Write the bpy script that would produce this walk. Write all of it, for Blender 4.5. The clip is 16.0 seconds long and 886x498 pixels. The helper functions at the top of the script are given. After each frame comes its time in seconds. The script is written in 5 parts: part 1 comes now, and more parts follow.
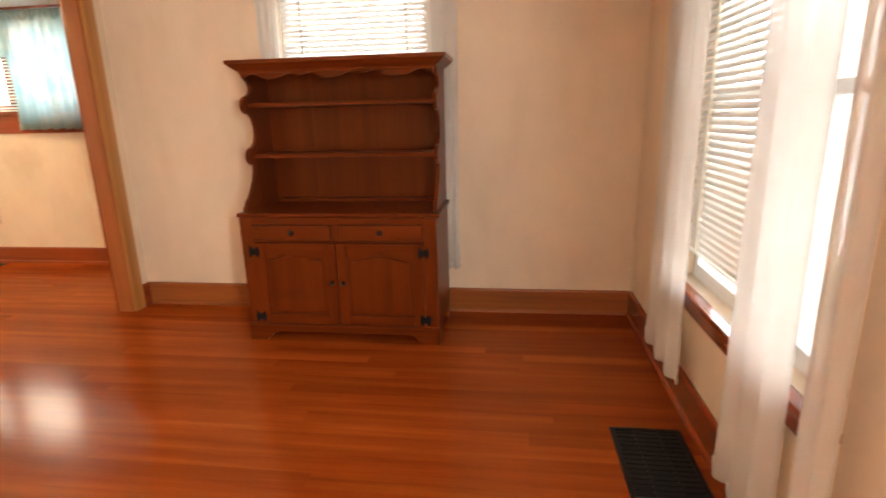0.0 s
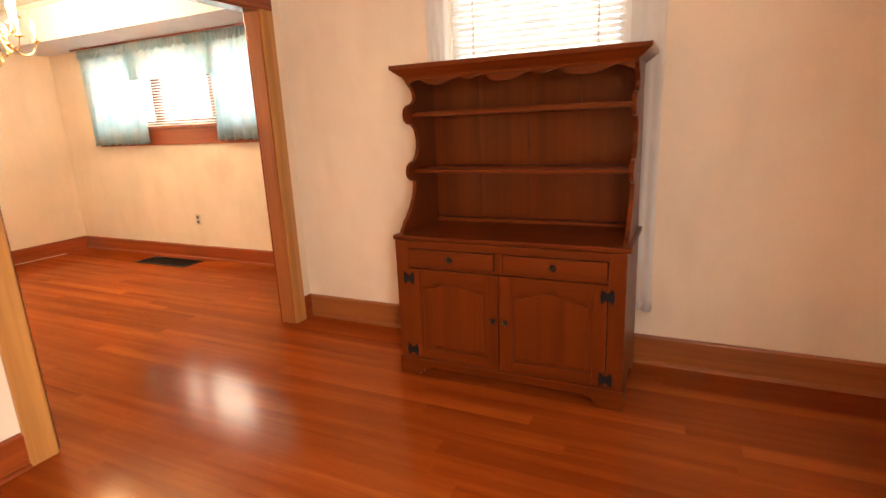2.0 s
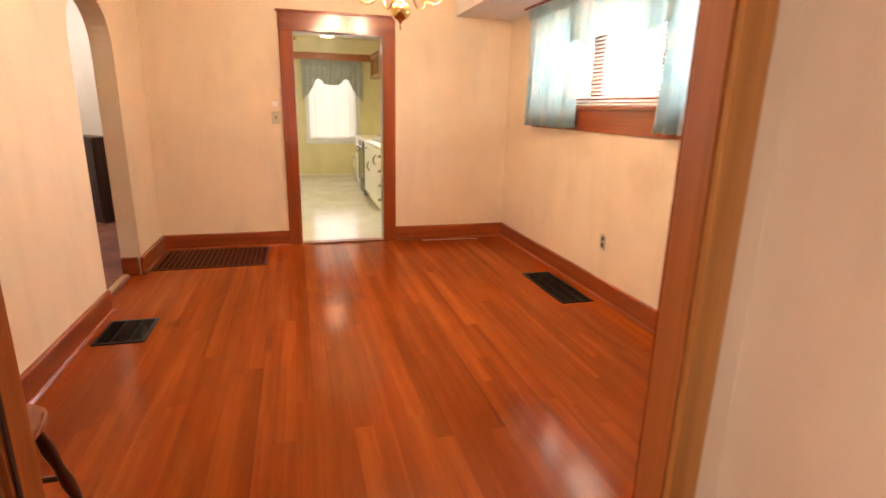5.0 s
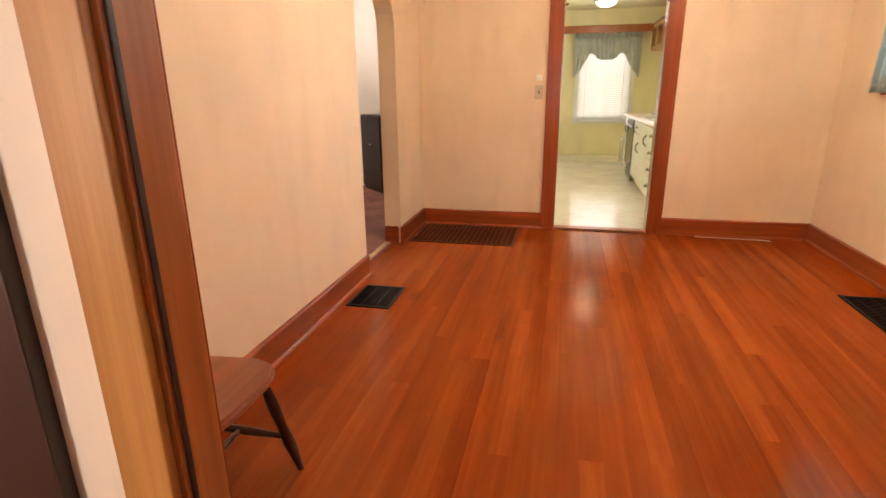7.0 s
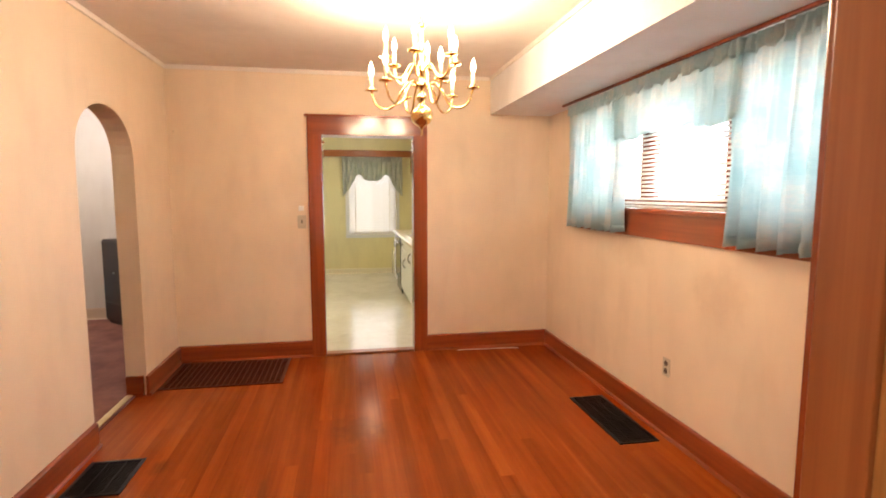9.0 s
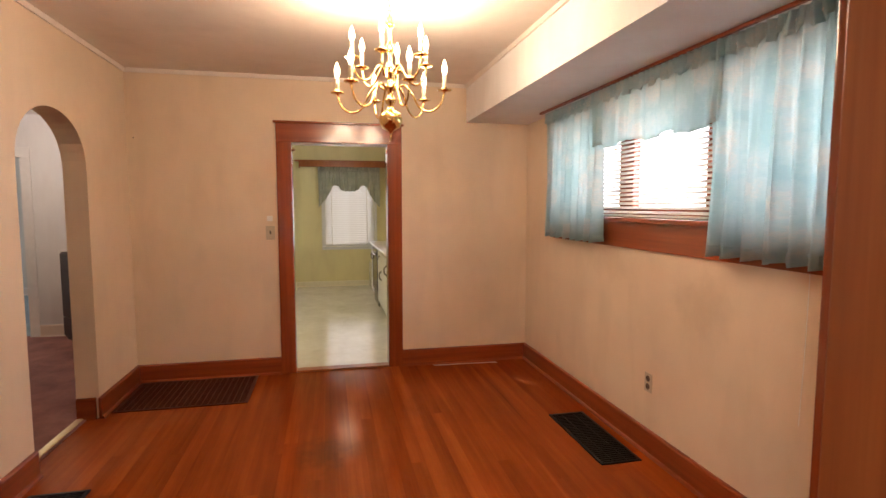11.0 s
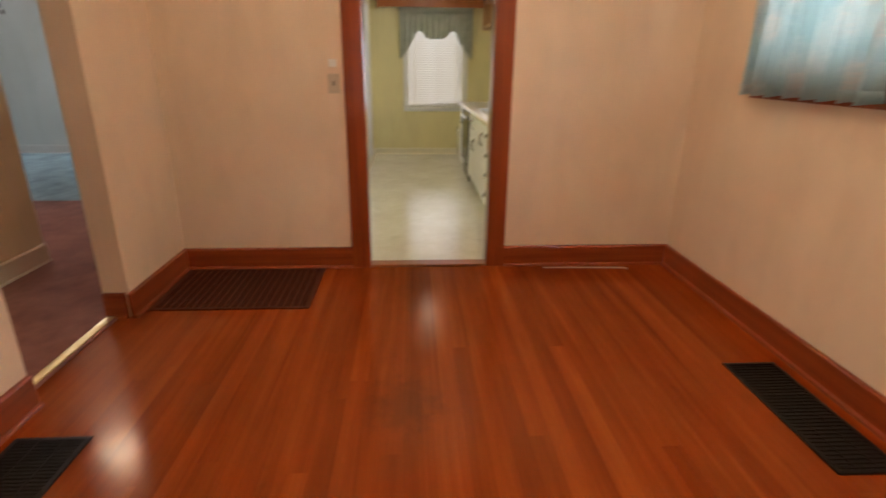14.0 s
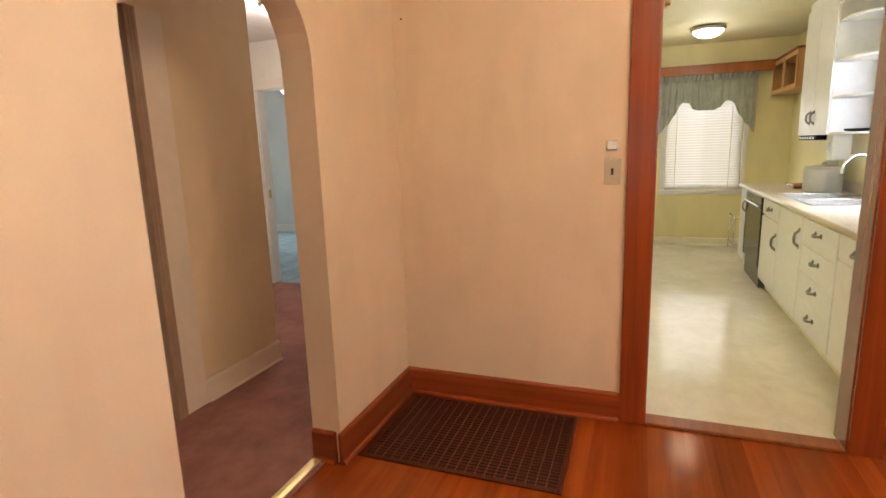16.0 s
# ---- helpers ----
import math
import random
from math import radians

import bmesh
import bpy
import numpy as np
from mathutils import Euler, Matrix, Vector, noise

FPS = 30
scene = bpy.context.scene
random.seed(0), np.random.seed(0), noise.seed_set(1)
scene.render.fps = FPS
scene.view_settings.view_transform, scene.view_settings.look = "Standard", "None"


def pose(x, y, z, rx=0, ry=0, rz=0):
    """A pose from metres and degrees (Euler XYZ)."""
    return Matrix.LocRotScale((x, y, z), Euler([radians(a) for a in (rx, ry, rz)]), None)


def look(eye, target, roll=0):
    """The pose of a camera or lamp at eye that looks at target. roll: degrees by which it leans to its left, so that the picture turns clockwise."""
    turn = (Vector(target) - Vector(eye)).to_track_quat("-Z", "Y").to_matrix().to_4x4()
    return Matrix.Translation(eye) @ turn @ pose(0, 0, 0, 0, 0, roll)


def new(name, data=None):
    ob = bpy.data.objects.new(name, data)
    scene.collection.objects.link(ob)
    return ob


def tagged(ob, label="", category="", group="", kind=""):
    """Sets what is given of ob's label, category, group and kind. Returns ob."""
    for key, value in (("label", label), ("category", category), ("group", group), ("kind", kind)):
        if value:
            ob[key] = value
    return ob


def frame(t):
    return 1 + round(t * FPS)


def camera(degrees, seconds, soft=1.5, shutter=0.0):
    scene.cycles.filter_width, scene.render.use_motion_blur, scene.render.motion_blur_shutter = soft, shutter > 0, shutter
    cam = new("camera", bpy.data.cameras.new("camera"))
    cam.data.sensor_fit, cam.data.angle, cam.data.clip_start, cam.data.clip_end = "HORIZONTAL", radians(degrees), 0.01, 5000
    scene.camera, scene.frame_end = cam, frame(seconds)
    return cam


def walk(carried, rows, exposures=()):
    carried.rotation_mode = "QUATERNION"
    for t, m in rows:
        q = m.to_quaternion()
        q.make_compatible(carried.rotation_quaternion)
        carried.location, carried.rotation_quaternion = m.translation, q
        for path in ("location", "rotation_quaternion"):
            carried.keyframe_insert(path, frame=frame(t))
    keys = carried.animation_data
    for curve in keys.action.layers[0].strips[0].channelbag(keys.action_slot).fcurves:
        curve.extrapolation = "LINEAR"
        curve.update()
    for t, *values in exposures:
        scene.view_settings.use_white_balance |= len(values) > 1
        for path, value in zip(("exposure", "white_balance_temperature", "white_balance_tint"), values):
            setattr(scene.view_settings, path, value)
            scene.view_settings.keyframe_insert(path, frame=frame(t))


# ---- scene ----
cam = camera(80.5, 16.0, soft=1.5, shutter=0.4)
PATH = [
    (0, (6.971, -4.367, 1.316), (6.71, -2.449, 0.814), -1.4),
    (0.5, (6.998, -4.364, 1.342), (6.936, -2.431, 0.832), -1.1),
    (1, (6.974, -4.3, 1.341), (6.677, -2.402, 0.784), -3.5),
    (1.5, (6.936, -4.101, 1.372), (6.266, -2.264, 0.95), -2.0),
    (2, (6.781, -3.868, 1.354), (5.941, -2.118, 0.876), -2.6),
    (2.5, (6.587, -3.54, 1.358), (5.761, -1.788, 0.861), -2.4),
    (3, (6.405, -3.176, 1.36), (5.222, -1.628, 0.908), 0.5),
    (3.5, (6.148, -2.872, 1.361), (4.823, -1.44, 0.921), -0.8),
    (4, (5.867, -2.563, 1.355), (4.299, -1.413, 0.886), -0.4),
    (4.5, (5.648, -2.356, 1.408), (3.831, -1.681, 0.912), 0.8),
    (5, (5.384, -2.17, 1.379), (3.524, -1.651, 0.86), 1.2),
    (5.2, (5.286, -2.184, 1.379), (3.415, -1.749, 0.822), 0.7),
    (7.3, (4.969, -2.096, 1.288), (3.111, -2.557, 0.71), -0.5),
    (7.5, (4.956, -2.116, 1.307), (3.094, -2.5, 0.688), -0.7),
    (8, (4.94, -2.049, 1.38), (3.03, -2.151, 0.797), -0.4),
    (8.5, (4.92, -1.966, 1.455), (2.967, -1.786, 1.065), -0.4),
    (9, (4.913, -1.933, 1.518), (2.956, -1.579, 1.307), 0.0),
    (9.2, (4.908, -1.909, 1.536), (2.951, -1.536, 1.367), -0.4),
    (11.3, (4.686, -1.828, 1.495), (2.744, -1.378, 1.328), 0.2),
    (11.5, (4.608, -1.808, 1.498), (2.716, -1.176, 1.363), -1.5),
    (12, (4.422, -1.72, 1.463), (2.733, -0.672, 1.249), 2.3),
    (12.5, (4.152, -1.572, 1.432), (2.511, -0.465, 1.15), 1.2),
    (13, (3.935, -1.629, 1.41), (2.217, -0.744, 0.897), 0.6),
    (13.5, (3.69, -1.76, 1.404), (1.812, -1.29, 0.899), -0.0),
    (14, (3.54, -1.853, 1.377), (1.656, -1.739, 0.715), 0.6),
    (14.5, (3.316, -1.935, 1.371), (1.474, -2.304, 0.685), 1.7),
    (15, (3.09, -2.026, 1.378), (1.29, -2.66, 0.779), 1.3),
    (15.5, (2.841, -2.154, 1.42), (1.015, -2.837, 0.973), -0.5),
    (16, (2.593, -2.226, 1.398), (0.757, -2.922, 1.018), -1.9),
]
EXPOSURES = [(0, -0.08, 6350, 9), (0.5, -0.05, 6550, 9), (1.5, 0.05, 6600, 11), (2.5, 0.15, 6850, 16), (3.5, 0.2, 6800, 16), (4.5, 0.0, 6900, 20), (5.2, -0.22, 6700, 19), (7.5, -0.25, 6600, 17), (9, -0.36, 6350, 18), (11.3, -1.15, 6400, 23), (12.5, -1.45, 6250, 25), (13, -1.6, 5700, 20), (13.5, -1.38, 6000, 19), (14.5, -0.82, 6350, 16), (15.5, -0.52, 6400, 15), (16, -0.53, 6400, 15)]
walk(cam, [(t, look(eye, target, roll)) for t, eye, target, roll in PATH], EXPOSURES)

# ---- world, sun, daylight ----
world = bpy.data.worlds.new("world")
scene.world = world
world.use_nodes = True
wn = world.node_tree.nodes
sky = wn.new("ShaderNodeTexSky")
sky.sky_type, sky.sun_disc = "NISHITA", False
sky.sun_elevation, sky.sun_rotation = radians(50), radians(150)
wn["Background"].inputs[1].default_value = 0.1
world.node_tree.links.new(sky.outputs[0], wn["Background"].inputs[0])
sun = new("sun", bpy.data.lights.new("sun", "SUN"))
sun.data.energy, sun.data.angle, sun.data.color = 0.8, radians(12), (1.0, 0.95, 0.88)
sun.matrix_world = look((10, -12, 14), (2, -2, 0))


def panel_light(name, eye, target, wide, high, watts, colour=(1.0, 1.0, 1.0)):
    ob = new(name, bpy.data.lights.new(name, "AREA"))
    ob.data.shape, ob.data.size, ob.data.size_y = "RECTANGLE", wide, high
    ob.data.energy, ob.data.color = watts, colour
    ob.matrix_world = look(eye, target)
    return ob


DAY = (1.0, 0.88, 0.71)
panel_light("daylight_fill", (7.98, -2.30, 1.40), (0, -2.30, 1.2), 0.75, 1.45, 1.5, (0.84, 0.91, 1.0))
panel_light("daylight_fill", (7.98, -2.92, 1.40), (0, -2.92, 1.2), 0.28, 1.45, 1.5, (0.84, 0.91, 1.0))
panel_light("daylight_fill", (5.97, -1.00, 1.85), (5.97, -9, 1.6), 0.90, 0.45, 2.5, DAY)
# strong lamp in the added, unseen side window that shades the hutch wall
panel_light("daylight_fill", (7.79, -4.90, 1.36), (0, -4.90, 1.3), 0.62, 1.35, 140, (1.0, 0.965, 0.90))
panel_light("daylight_fill", (2.04, 0.24, 1.85), (2.04, -9, 0.6), 2.45, 0.68, 72, (0.95, 0.98, 1.0))
panel_light("daylight_fill", (-5.08, -1.48, 1.40), (9, -1.48, 1.2), 0.85, 1.30, 5, (0.92, 0.94, 1.0))
panel_light("daylight_fill", (-1.70, -0.46, 1.55), (-1.70, -9, 1.3), 0.85, 0.85, 80, (0.87, 0.88, 1.0))
# fill panel added to brighten the bedroom; its wall has no window
panel_light("daylight_fill", (-5.1, -7.6, 1.5), (0, -6.6, 1.0), 1.0, 1.2, 70, (0.98, 1.0, 0.98))

# ---- materials ----


def base_mat(name):
    m = bpy.data.materials.new(name)
    m.use_nodes = True
    nt = m.node_tree
    return m, nt, nt.nodes["Principled BSDF"]


def coords(nt, scale=(1, 1, 1)):
    tc = nt.nodes.new("ShaderNodeTexCoord")
    mp = nt.nodes.new("ShaderNodeMapping")
    mp.inputs["Scale"].default_value = scale
    nt.links.new(tc.outputs["Object"], mp.inputs[0])
    return mp


def noise_tex(nt, vec, scale, detail=4, rough=0.6, warp=0.0):
    n = nt.nodes.new("ShaderNodeTexNoise")
    n.inputs["Scale"].default_value, n.inputs["Detail"].default_value, n.inputs["Roughness"].default_value = scale, detail, rough
    n.inputs["Distortion"].default_value = warp
    nt.links.new(vec.outputs[0], n.inputs["Vector"])
    return n


def ramp(nt, fac, stops):
    r = nt.nodes.new("ShaderNodeValToRGB")
    while len(r.color_ramp.elements) < len(stops):
        r.color_ramp.elements.new(0.5)
    for e, (p, c) in zip(r.color_ramp.elements, stops):
        e.position, e.color = p, (*c, 1) if len(c) == 3 else c
    nt.links.new(fac, r.inputs[0])
    return r


def mix(nt, a, b, fac, mode="MIX"):
    m = nt.nodes.new("ShaderNodeMix")
    m.data_type, m.blend_type = "RGBA", mode
    for sock, v in ((m.inputs[0], fac), (m.inputs[6], a), (m.inputs[7], b)):
        if hasattr(v, "links"):
            nt.links.new(v, sock)
        else:
            sock.default_value = v if not isinstance(v, tuple) else (*v, 1)
    return m.outputs[2]


def bump(nt, bs, height, strength, dist=0.01):
    b = nt.nodes.new("ShaderNodeBump")
    b.inputs["Strength"].default_value, b.inputs["Distance"].default_value = strength, dist
    nt.links.new(height, b.inputs["Height"])
    nt.links.new(b.outputs[0], bs.inputs["Normal"])


def scaled(c, k):
    return tuple(min(1.0, v * k) for v in c)


def rough_from(nt, bs, fac, lo, hi):
    r = nt.nodes.new("ShaderNodeMapRange")
    r.inputs[3].default_value, r.inputs[4].default_value = lo, hi
    nt.links.new(fac, r.inputs[0])
    nt.links.new(r.outputs[0], bs.inputs["Roughness"])


def plaster(name, colour, rough=0.62, mottling=0.06):
    m, nt, bs = base_mat(name)
    v = coords(nt)
    big, fine = noise_tex(nt, v, 1.3, 3), noise_tex(nt, v, 90, 3)
    c = ramp(nt, big.outputs[0], [(0.3, scaled(colour, 1 - mottling)), (0.7, scaled(colour, 1 + mottling * 0.5))])
    grain = ramp(nt, fine.outputs[0], [(0.3, (0.985, 0.985, 0.985)), (0.7, (1, 1, 1))])
    runs = noise_tex(nt, coords(nt, (2.6, 2.6, 0.7)), 2.0, 3, 0.5, 0.3)
    streak = ramp(nt, runs.outputs[0], [(0.28, (0.945, 0.935, 0.925)), (0.52, (1, 1, 1))])
    base = mix(nt, c.outputs[0], streak.outputs[0], 1.0, "MULTIPLY")
    nt.links.new(mix(nt, base, grain.outputs[0], 1.0, "MULTIPLY"), bs.inputs["Base Color"])
    rough_from(nt, bs, big.outputs[0], rough - 0.08, rough + 0.1)
    mid = noise_tex(nt, v, 35, 4)
    bump(nt, bs, mid.outputs[0], 0.08, 0.003)
    return m


def wood(name, dark, light, axis="z", rough=0.3, by_object=0.0, coat=0.15, grain=1.0, spread=0.05, relief=0.05, varnish=None):
    """Varnished timber with its grain along one axis; by_object shifts each board's tone."""
    m, nt, bs = base_mat(name)
    stretch = {"x": (0.28, 11, 11), "y": (11, 0.28, 11), "z": (11, 11, 0.28)}[axis]
    v = coords(nt, stretch)
    info = nt.nodes.new("ShaderNodeObjectInfo")
    shift = nt.nodes.new("ShaderNodeVectorMath")
    shift.operation = "MULTIPLY_ADD"
    shift.inputs[1].default_value = (37.0, 53.0, 71.0)
    nt.links.new(info.outputs["Random"], shift.inputs[0])
    nt.links.new(v.outputs[0], shift.inputs[2])
    n1 = noise_tex(nt, shift, 1.6 * grain, 5, 0.62, 0.15)
    n2 = noise_tex(nt, shift, 7.0 * grain, 3, 0.7, 0.2)
    c = ramp(nt, n1.outputs[0], [(0.28, dark), (0.5, tuple((a + b) / 2 for a, b in zip(dark, light))), (0.74, light)])
    g = ramp(nt, n2.outputs[0], [(0.3, (0.84, 0.80, 0.76)), (0.62, (1, 1, 1))])
    col = mix(nt, c.outputs[0], g.outputs[0], 0.8, "MULTIPLY")
    if by_object:
        k = by_object
        tone = ramp(nt, info.outputs["Random"], [(0.0, (1 - k, 1 - k * 1.15, 1 - k * 1.3)), (0.5, (1, 1, 1)), (1.0, (1 + k, 1 + k * 1.3, 1 + k * 1.5))])
        col = mix(nt, col, tone.outputs[0], 1.0, "MULTIPLY")
    nt.links.new(col, bs.inputs["Base Color"])
    wear = noise_tex(nt, coords(nt), 3.0, 4)
    rough_from(nt, bs, wear.outputs[0], rough - spread, rough + spread)
    bs.inputs["Coat Weight"].default_value, bs.inputs["Coat Roughness"].default_value = coat, 0.12
    bs.inputs["Specular IOR Level"].default_value = 0.4 if varnish is None else 0.24
    if varnish:
        bs.inputs["Specular Tint"].default_value = (*varnish, 1)
    if relief:
        bump(nt, bs, n2.outputs[0], relief, 0.002)
    return m


def patch(nt, centre, radii, ragged=0.35, grain=9.0):
    """A mask, 1 inside and 0 outside a ragged-edged oval stain at a fixed spot."""
    tc = nt.nodes.new("ShaderNodeTexCoord")
    mp = nt.nodes.new("ShaderNodeMapping")
    mp.inputs["Location"].default_value = [-c / r for c, r in zip(centre, radii)]
    mp.inputs["Scale"].default_value = [1 / r for r in radii]
    nt.links.new(tc.outputs["Object"], mp.inputs[0])
    ln = nt.nodes.new("ShaderNodeVectorMath")
    ln.operation = "LENGTH"
    nt.links.new(mp.outputs[0], ln.inputs[0])
    edge = noise_tex(nt, coords(nt), grain, 4, 0.6)
    add = nt.nodes.new("ShaderNodeMath")
    add.operation = "MULTIPLY_ADD"
    add.inputs[1].default_value = ragged * 4
    nt.links.new(edge.outputs[0], add.inputs[0]), nt.links.new(ln.outputs["Value"], add.inputs[2])
    r = nt.nodes.new("ShaderNodeMapRange")
    r.interpolation_type = "SMOOTHSTEP"
    for k, v in zip((1, 2, 3, 4), (0.2 + ragged * 2, 1.3 + ragged * 2, 1.0, 0.0)):
        r.inputs[k].default_value = v
    nt.links.new(add.outputs[0], r.inputs[0])
    return r.outputs[0]


def faded(nt, mask, k):
    m = nt.nodes.new("ShaderNodeMath")
    m.operation = "MULTIPLY"
    m.inputs[1].default_value = k
    nt.links.new(mask, m.inputs[0])
    return m.outputs[0]


def floor_mat():
    """Varnished fir strip: long streaks, some dark and pale heartwood lines, scuffs, a worn patch by the archway and a dark mark in the room."""
    m, nt, bs = base_mat("fir floor boards")
    info = nt.nodes.new("ShaderNodeObjectInfo")

    def along(stretch):
        shift = nt.nodes.new("ShaderNodeVectorMath")
        shift.operation = "MULTIPLY_ADD"
        shift.inputs[1].default_value = (37.0, 53.0, 71.0)
        nt.links.new(info.outputs["Random"], shift.inputs[0])
        nt.links.new(coords(nt, stretch).outputs[0], shift.inputs[2])
        return shift
    broad, fine, lines = noise_tex(nt, along((0.5, 9, 9)), 1.2, 4, 0.6, 0.2), noise_tex(nt, along((1.2, 60, 60)), 1.6, 4, 0.7, 0.2), noise_tex(nt, along((0.40, 15, 15)), 1.0, 2, 0.5, 0.1)
    col = ramp(nt, broad.outputs[0], [(0.25, (0.198, 0.031, 0.0050)), (0.5, (0.250, 0.046, 0.0072)), (0.75, (0.308, 0.067, 0.0104))]).outputs[0]
    col = mix(nt, col, ramp(nt, fine.outputs[0], [(0.30, (0.90, 0.88, 0.86)), (0.65, (1.02, 1.03, 1.03))]).outputs[0], 0.8, "MULTIPLY")
    col = mix(nt, col, ramp(nt, lines.outputs[0], [(0.24, (0.70, 0.64, 0.58)), (0.34, (1, 1, 1)), (0.68, (1, 1, 1)), (0.80, (1.2, 1.34, 1.5))]).outputs[0], 1.0, "MULTIPLY")
    col = mix(nt, col, ramp(nt, info.outputs["Random"], [(0.0, (0.86, 0.83, 0.80)), (0.5, (1, 1, 1)), (0.9, (1.08, 1.1, 1.1)), (1.0, (1.22, 1.34, 1.4))]).outputs[0], 1.0, "MULTIPLY")
    wear = noise_tex(nt, coords(nt, (0.5, 1, 1)), 1.4, 5, 0.65)
    col = mix(nt, col, ramp(nt, wear.outputs[0], [(0.32, (0.84, 0.80, 0.78)), (0.68, (1.08, 1.1, 1.12))]).outputs[0], 1.0, "MULTIPLY")
    scuff = noise_tex(nt, coords(nt), 5.5, 5, 0.7)
    col = mix(nt, col, ramp(nt, scuff.outputs[0], [(0.66, (1, 1, 1)), (0.80, (0.62, 0.6, 0.6))]).outputs[0], 1.0, "MULTIPLY")
    worn = patch(nt, (1.18, -3.28, 0), (0.70, 0.40, 1), 0.5, 3.0)
    col = mix(nt, col, (0.30, 0.125, 0.055), faded(nt, worn, 0.20))
    for c, r in (((1.62, -1.90, 0), (0.22, 0.17, 1)), ((1.90, -2.99, 0), (0.09, 0.06, 1)), ((2.28, -2.39, 0), (0.26, 0.025, 1)), ((6.3, -3.62, 0), (0.20, 0.10, 1))):
        col = mix(nt, col, (0.060, 0.017, 0.008), faded(nt, patch(nt, c, r, 0.4, 14.0), 0.40))
    nt.links.new(col, bs.inputs["Base Color"])
    gloss = nt.nodes.new("ShaderNodeMapRange")
    gloss.inputs[1].default_value, gloss.inputs[2].default_value, gloss.inputs[3].default_value, gloss.inputs[4].default_value = 0.3, 0.7, 0.11, 0.19
    nt.links.new(wear.outputs[0], gloss.inputs[0])
    rub = nt.nodes.new("ShaderNodeMath")
    rub.operation = "MULTIPLY_ADD"
    rub.inputs[1].default_value = 0.08
    nt.links.new(worn, rub.inputs[0]), nt.links.new(gloss.outputs[0], rub.inputs[2])
    bs.inputs["Specular IOR Level"].default_value, bs.inputs["Roughness"].default_value = 0.0, 0.6
    film, shine, both = (nt.nodes.new("ShaderNode" + k) for k in ("Fresnel", "BsdfGlossy", "MixShader"))
    film.inputs["IOR"].default_value = 1.45
    shine.inputs["Color"].default_value = (1.0, 0.80, 0.58, 1)
    nt.links.new(rub.outputs[0], shine.inputs["Roughness"])
    share = nt.nodes.new("ShaderNodeMapRange")
    for k, v in zip((1, 2, 3, 4), (0.03, 0.55, 0.035, 0.24)):
        share.inputs[k].default_value = v
    nt.links.new(film.outputs[0], share.inputs[0]), nt.links.new(share.outputs[0], both.inputs[0])
    nt.links.new(bs.outputs[0], both.inputs[1]), nt.links.new(shine.outputs[0], both.inputs[2])
    nt.links.new(both.outputs[0], nt.nodes["Material Output"].inputs[0])
    ripple = noise_tex(nt, coords(nt, (1.0, 3.0, 1.0)), 6.0, 3, 0.5)
    bump(nt, shine, ripple.outputs[0], 0.05, 0.004)
    return m


def plain(name, colour, rough=0.5, metal=0.0, var=0.12, scale=12):
    m, nt, bs = base_mat(name)
    v = coords(nt)
    n, f = noise_tex(nt, v, scale, 4), noise_tex(nt, v, scale * 9, 2)
    c = ramp(nt, n.outputs[0], [(0.3, scaled(colour, 1 - var)), (0.7, scaled(colour, 1 + var * 0.4))])
    nt.links.new(c.outputs[0], bs.inputs["Base Color"])
    bs.inputs["Metallic"].default_value = metal
    rough_from(nt, bs, f.outputs[0], max(0.03, rough - 0.06), rough + 0.08)
    return m


def glow(name, colour, strength):
    m, nt, bs = base_mat(name)
    bs.inputs["Base Color"].default_value = (*colour, 1)
    bs.inputs["Emission Color"].default_value, bs.inputs["Emission Strength"].default_value = (*colour, 1), strength
    return m


def cloth_mat(name, colour_node, through_light=0.5, clear=0.0):
    """Woven cloth: diffuse, letting light through, partly open weave."""
    m = bpy.data.materials.new(name)
    m.use_nodes = True
    nt = m.node_tree
    nt.nodes.clear()
    out, dif, tra, mx = (nt.nodes.new("ShaderNode" + k) for k in ("OutputMaterial", "BsdfDiffuse", "BsdfTranslucent", "MixShader"))
    mx.inputs[0].default_value = through_light
    col = colour_node(nt)
    nt.links.new(col, dif.inputs[0]), nt.links.new(col, tra.inputs[0])
    weave = noise_tex(nt, coords(nt), 260, 2)
    b = nt.nodes.new("ShaderNodeBump")
    b.inputs["Strength"].default_value, b.inputs["Distance"].default_value = 0.15, 0.002
    nt.links.new(weave.outputs[0], b.inputs["Height"]), nt.links.new(b.outputs[0], dif.inputs["Normal"])
    nt.links.new(dif.outputs[0], mx.inputs[1]), nt.links.new(tra.outputs[0], mx.inputs[2])
    last = mx
    if clear:
        tr, mx2 = nt.nodes.new("ShaderNodeBsdfTransparent"), nt.nodes.new("ShaderNodeMixShader")
        mx2.inputs[0].default_value = clear
        nt.links.new(mx.outputs[0], mx2.inputs[1]), nt.links.new(tr.outputs[0], mx2.inputs[2])
        last = mx2
    nt.links.new(last.outputs[0], out.inputs[0])
    return m


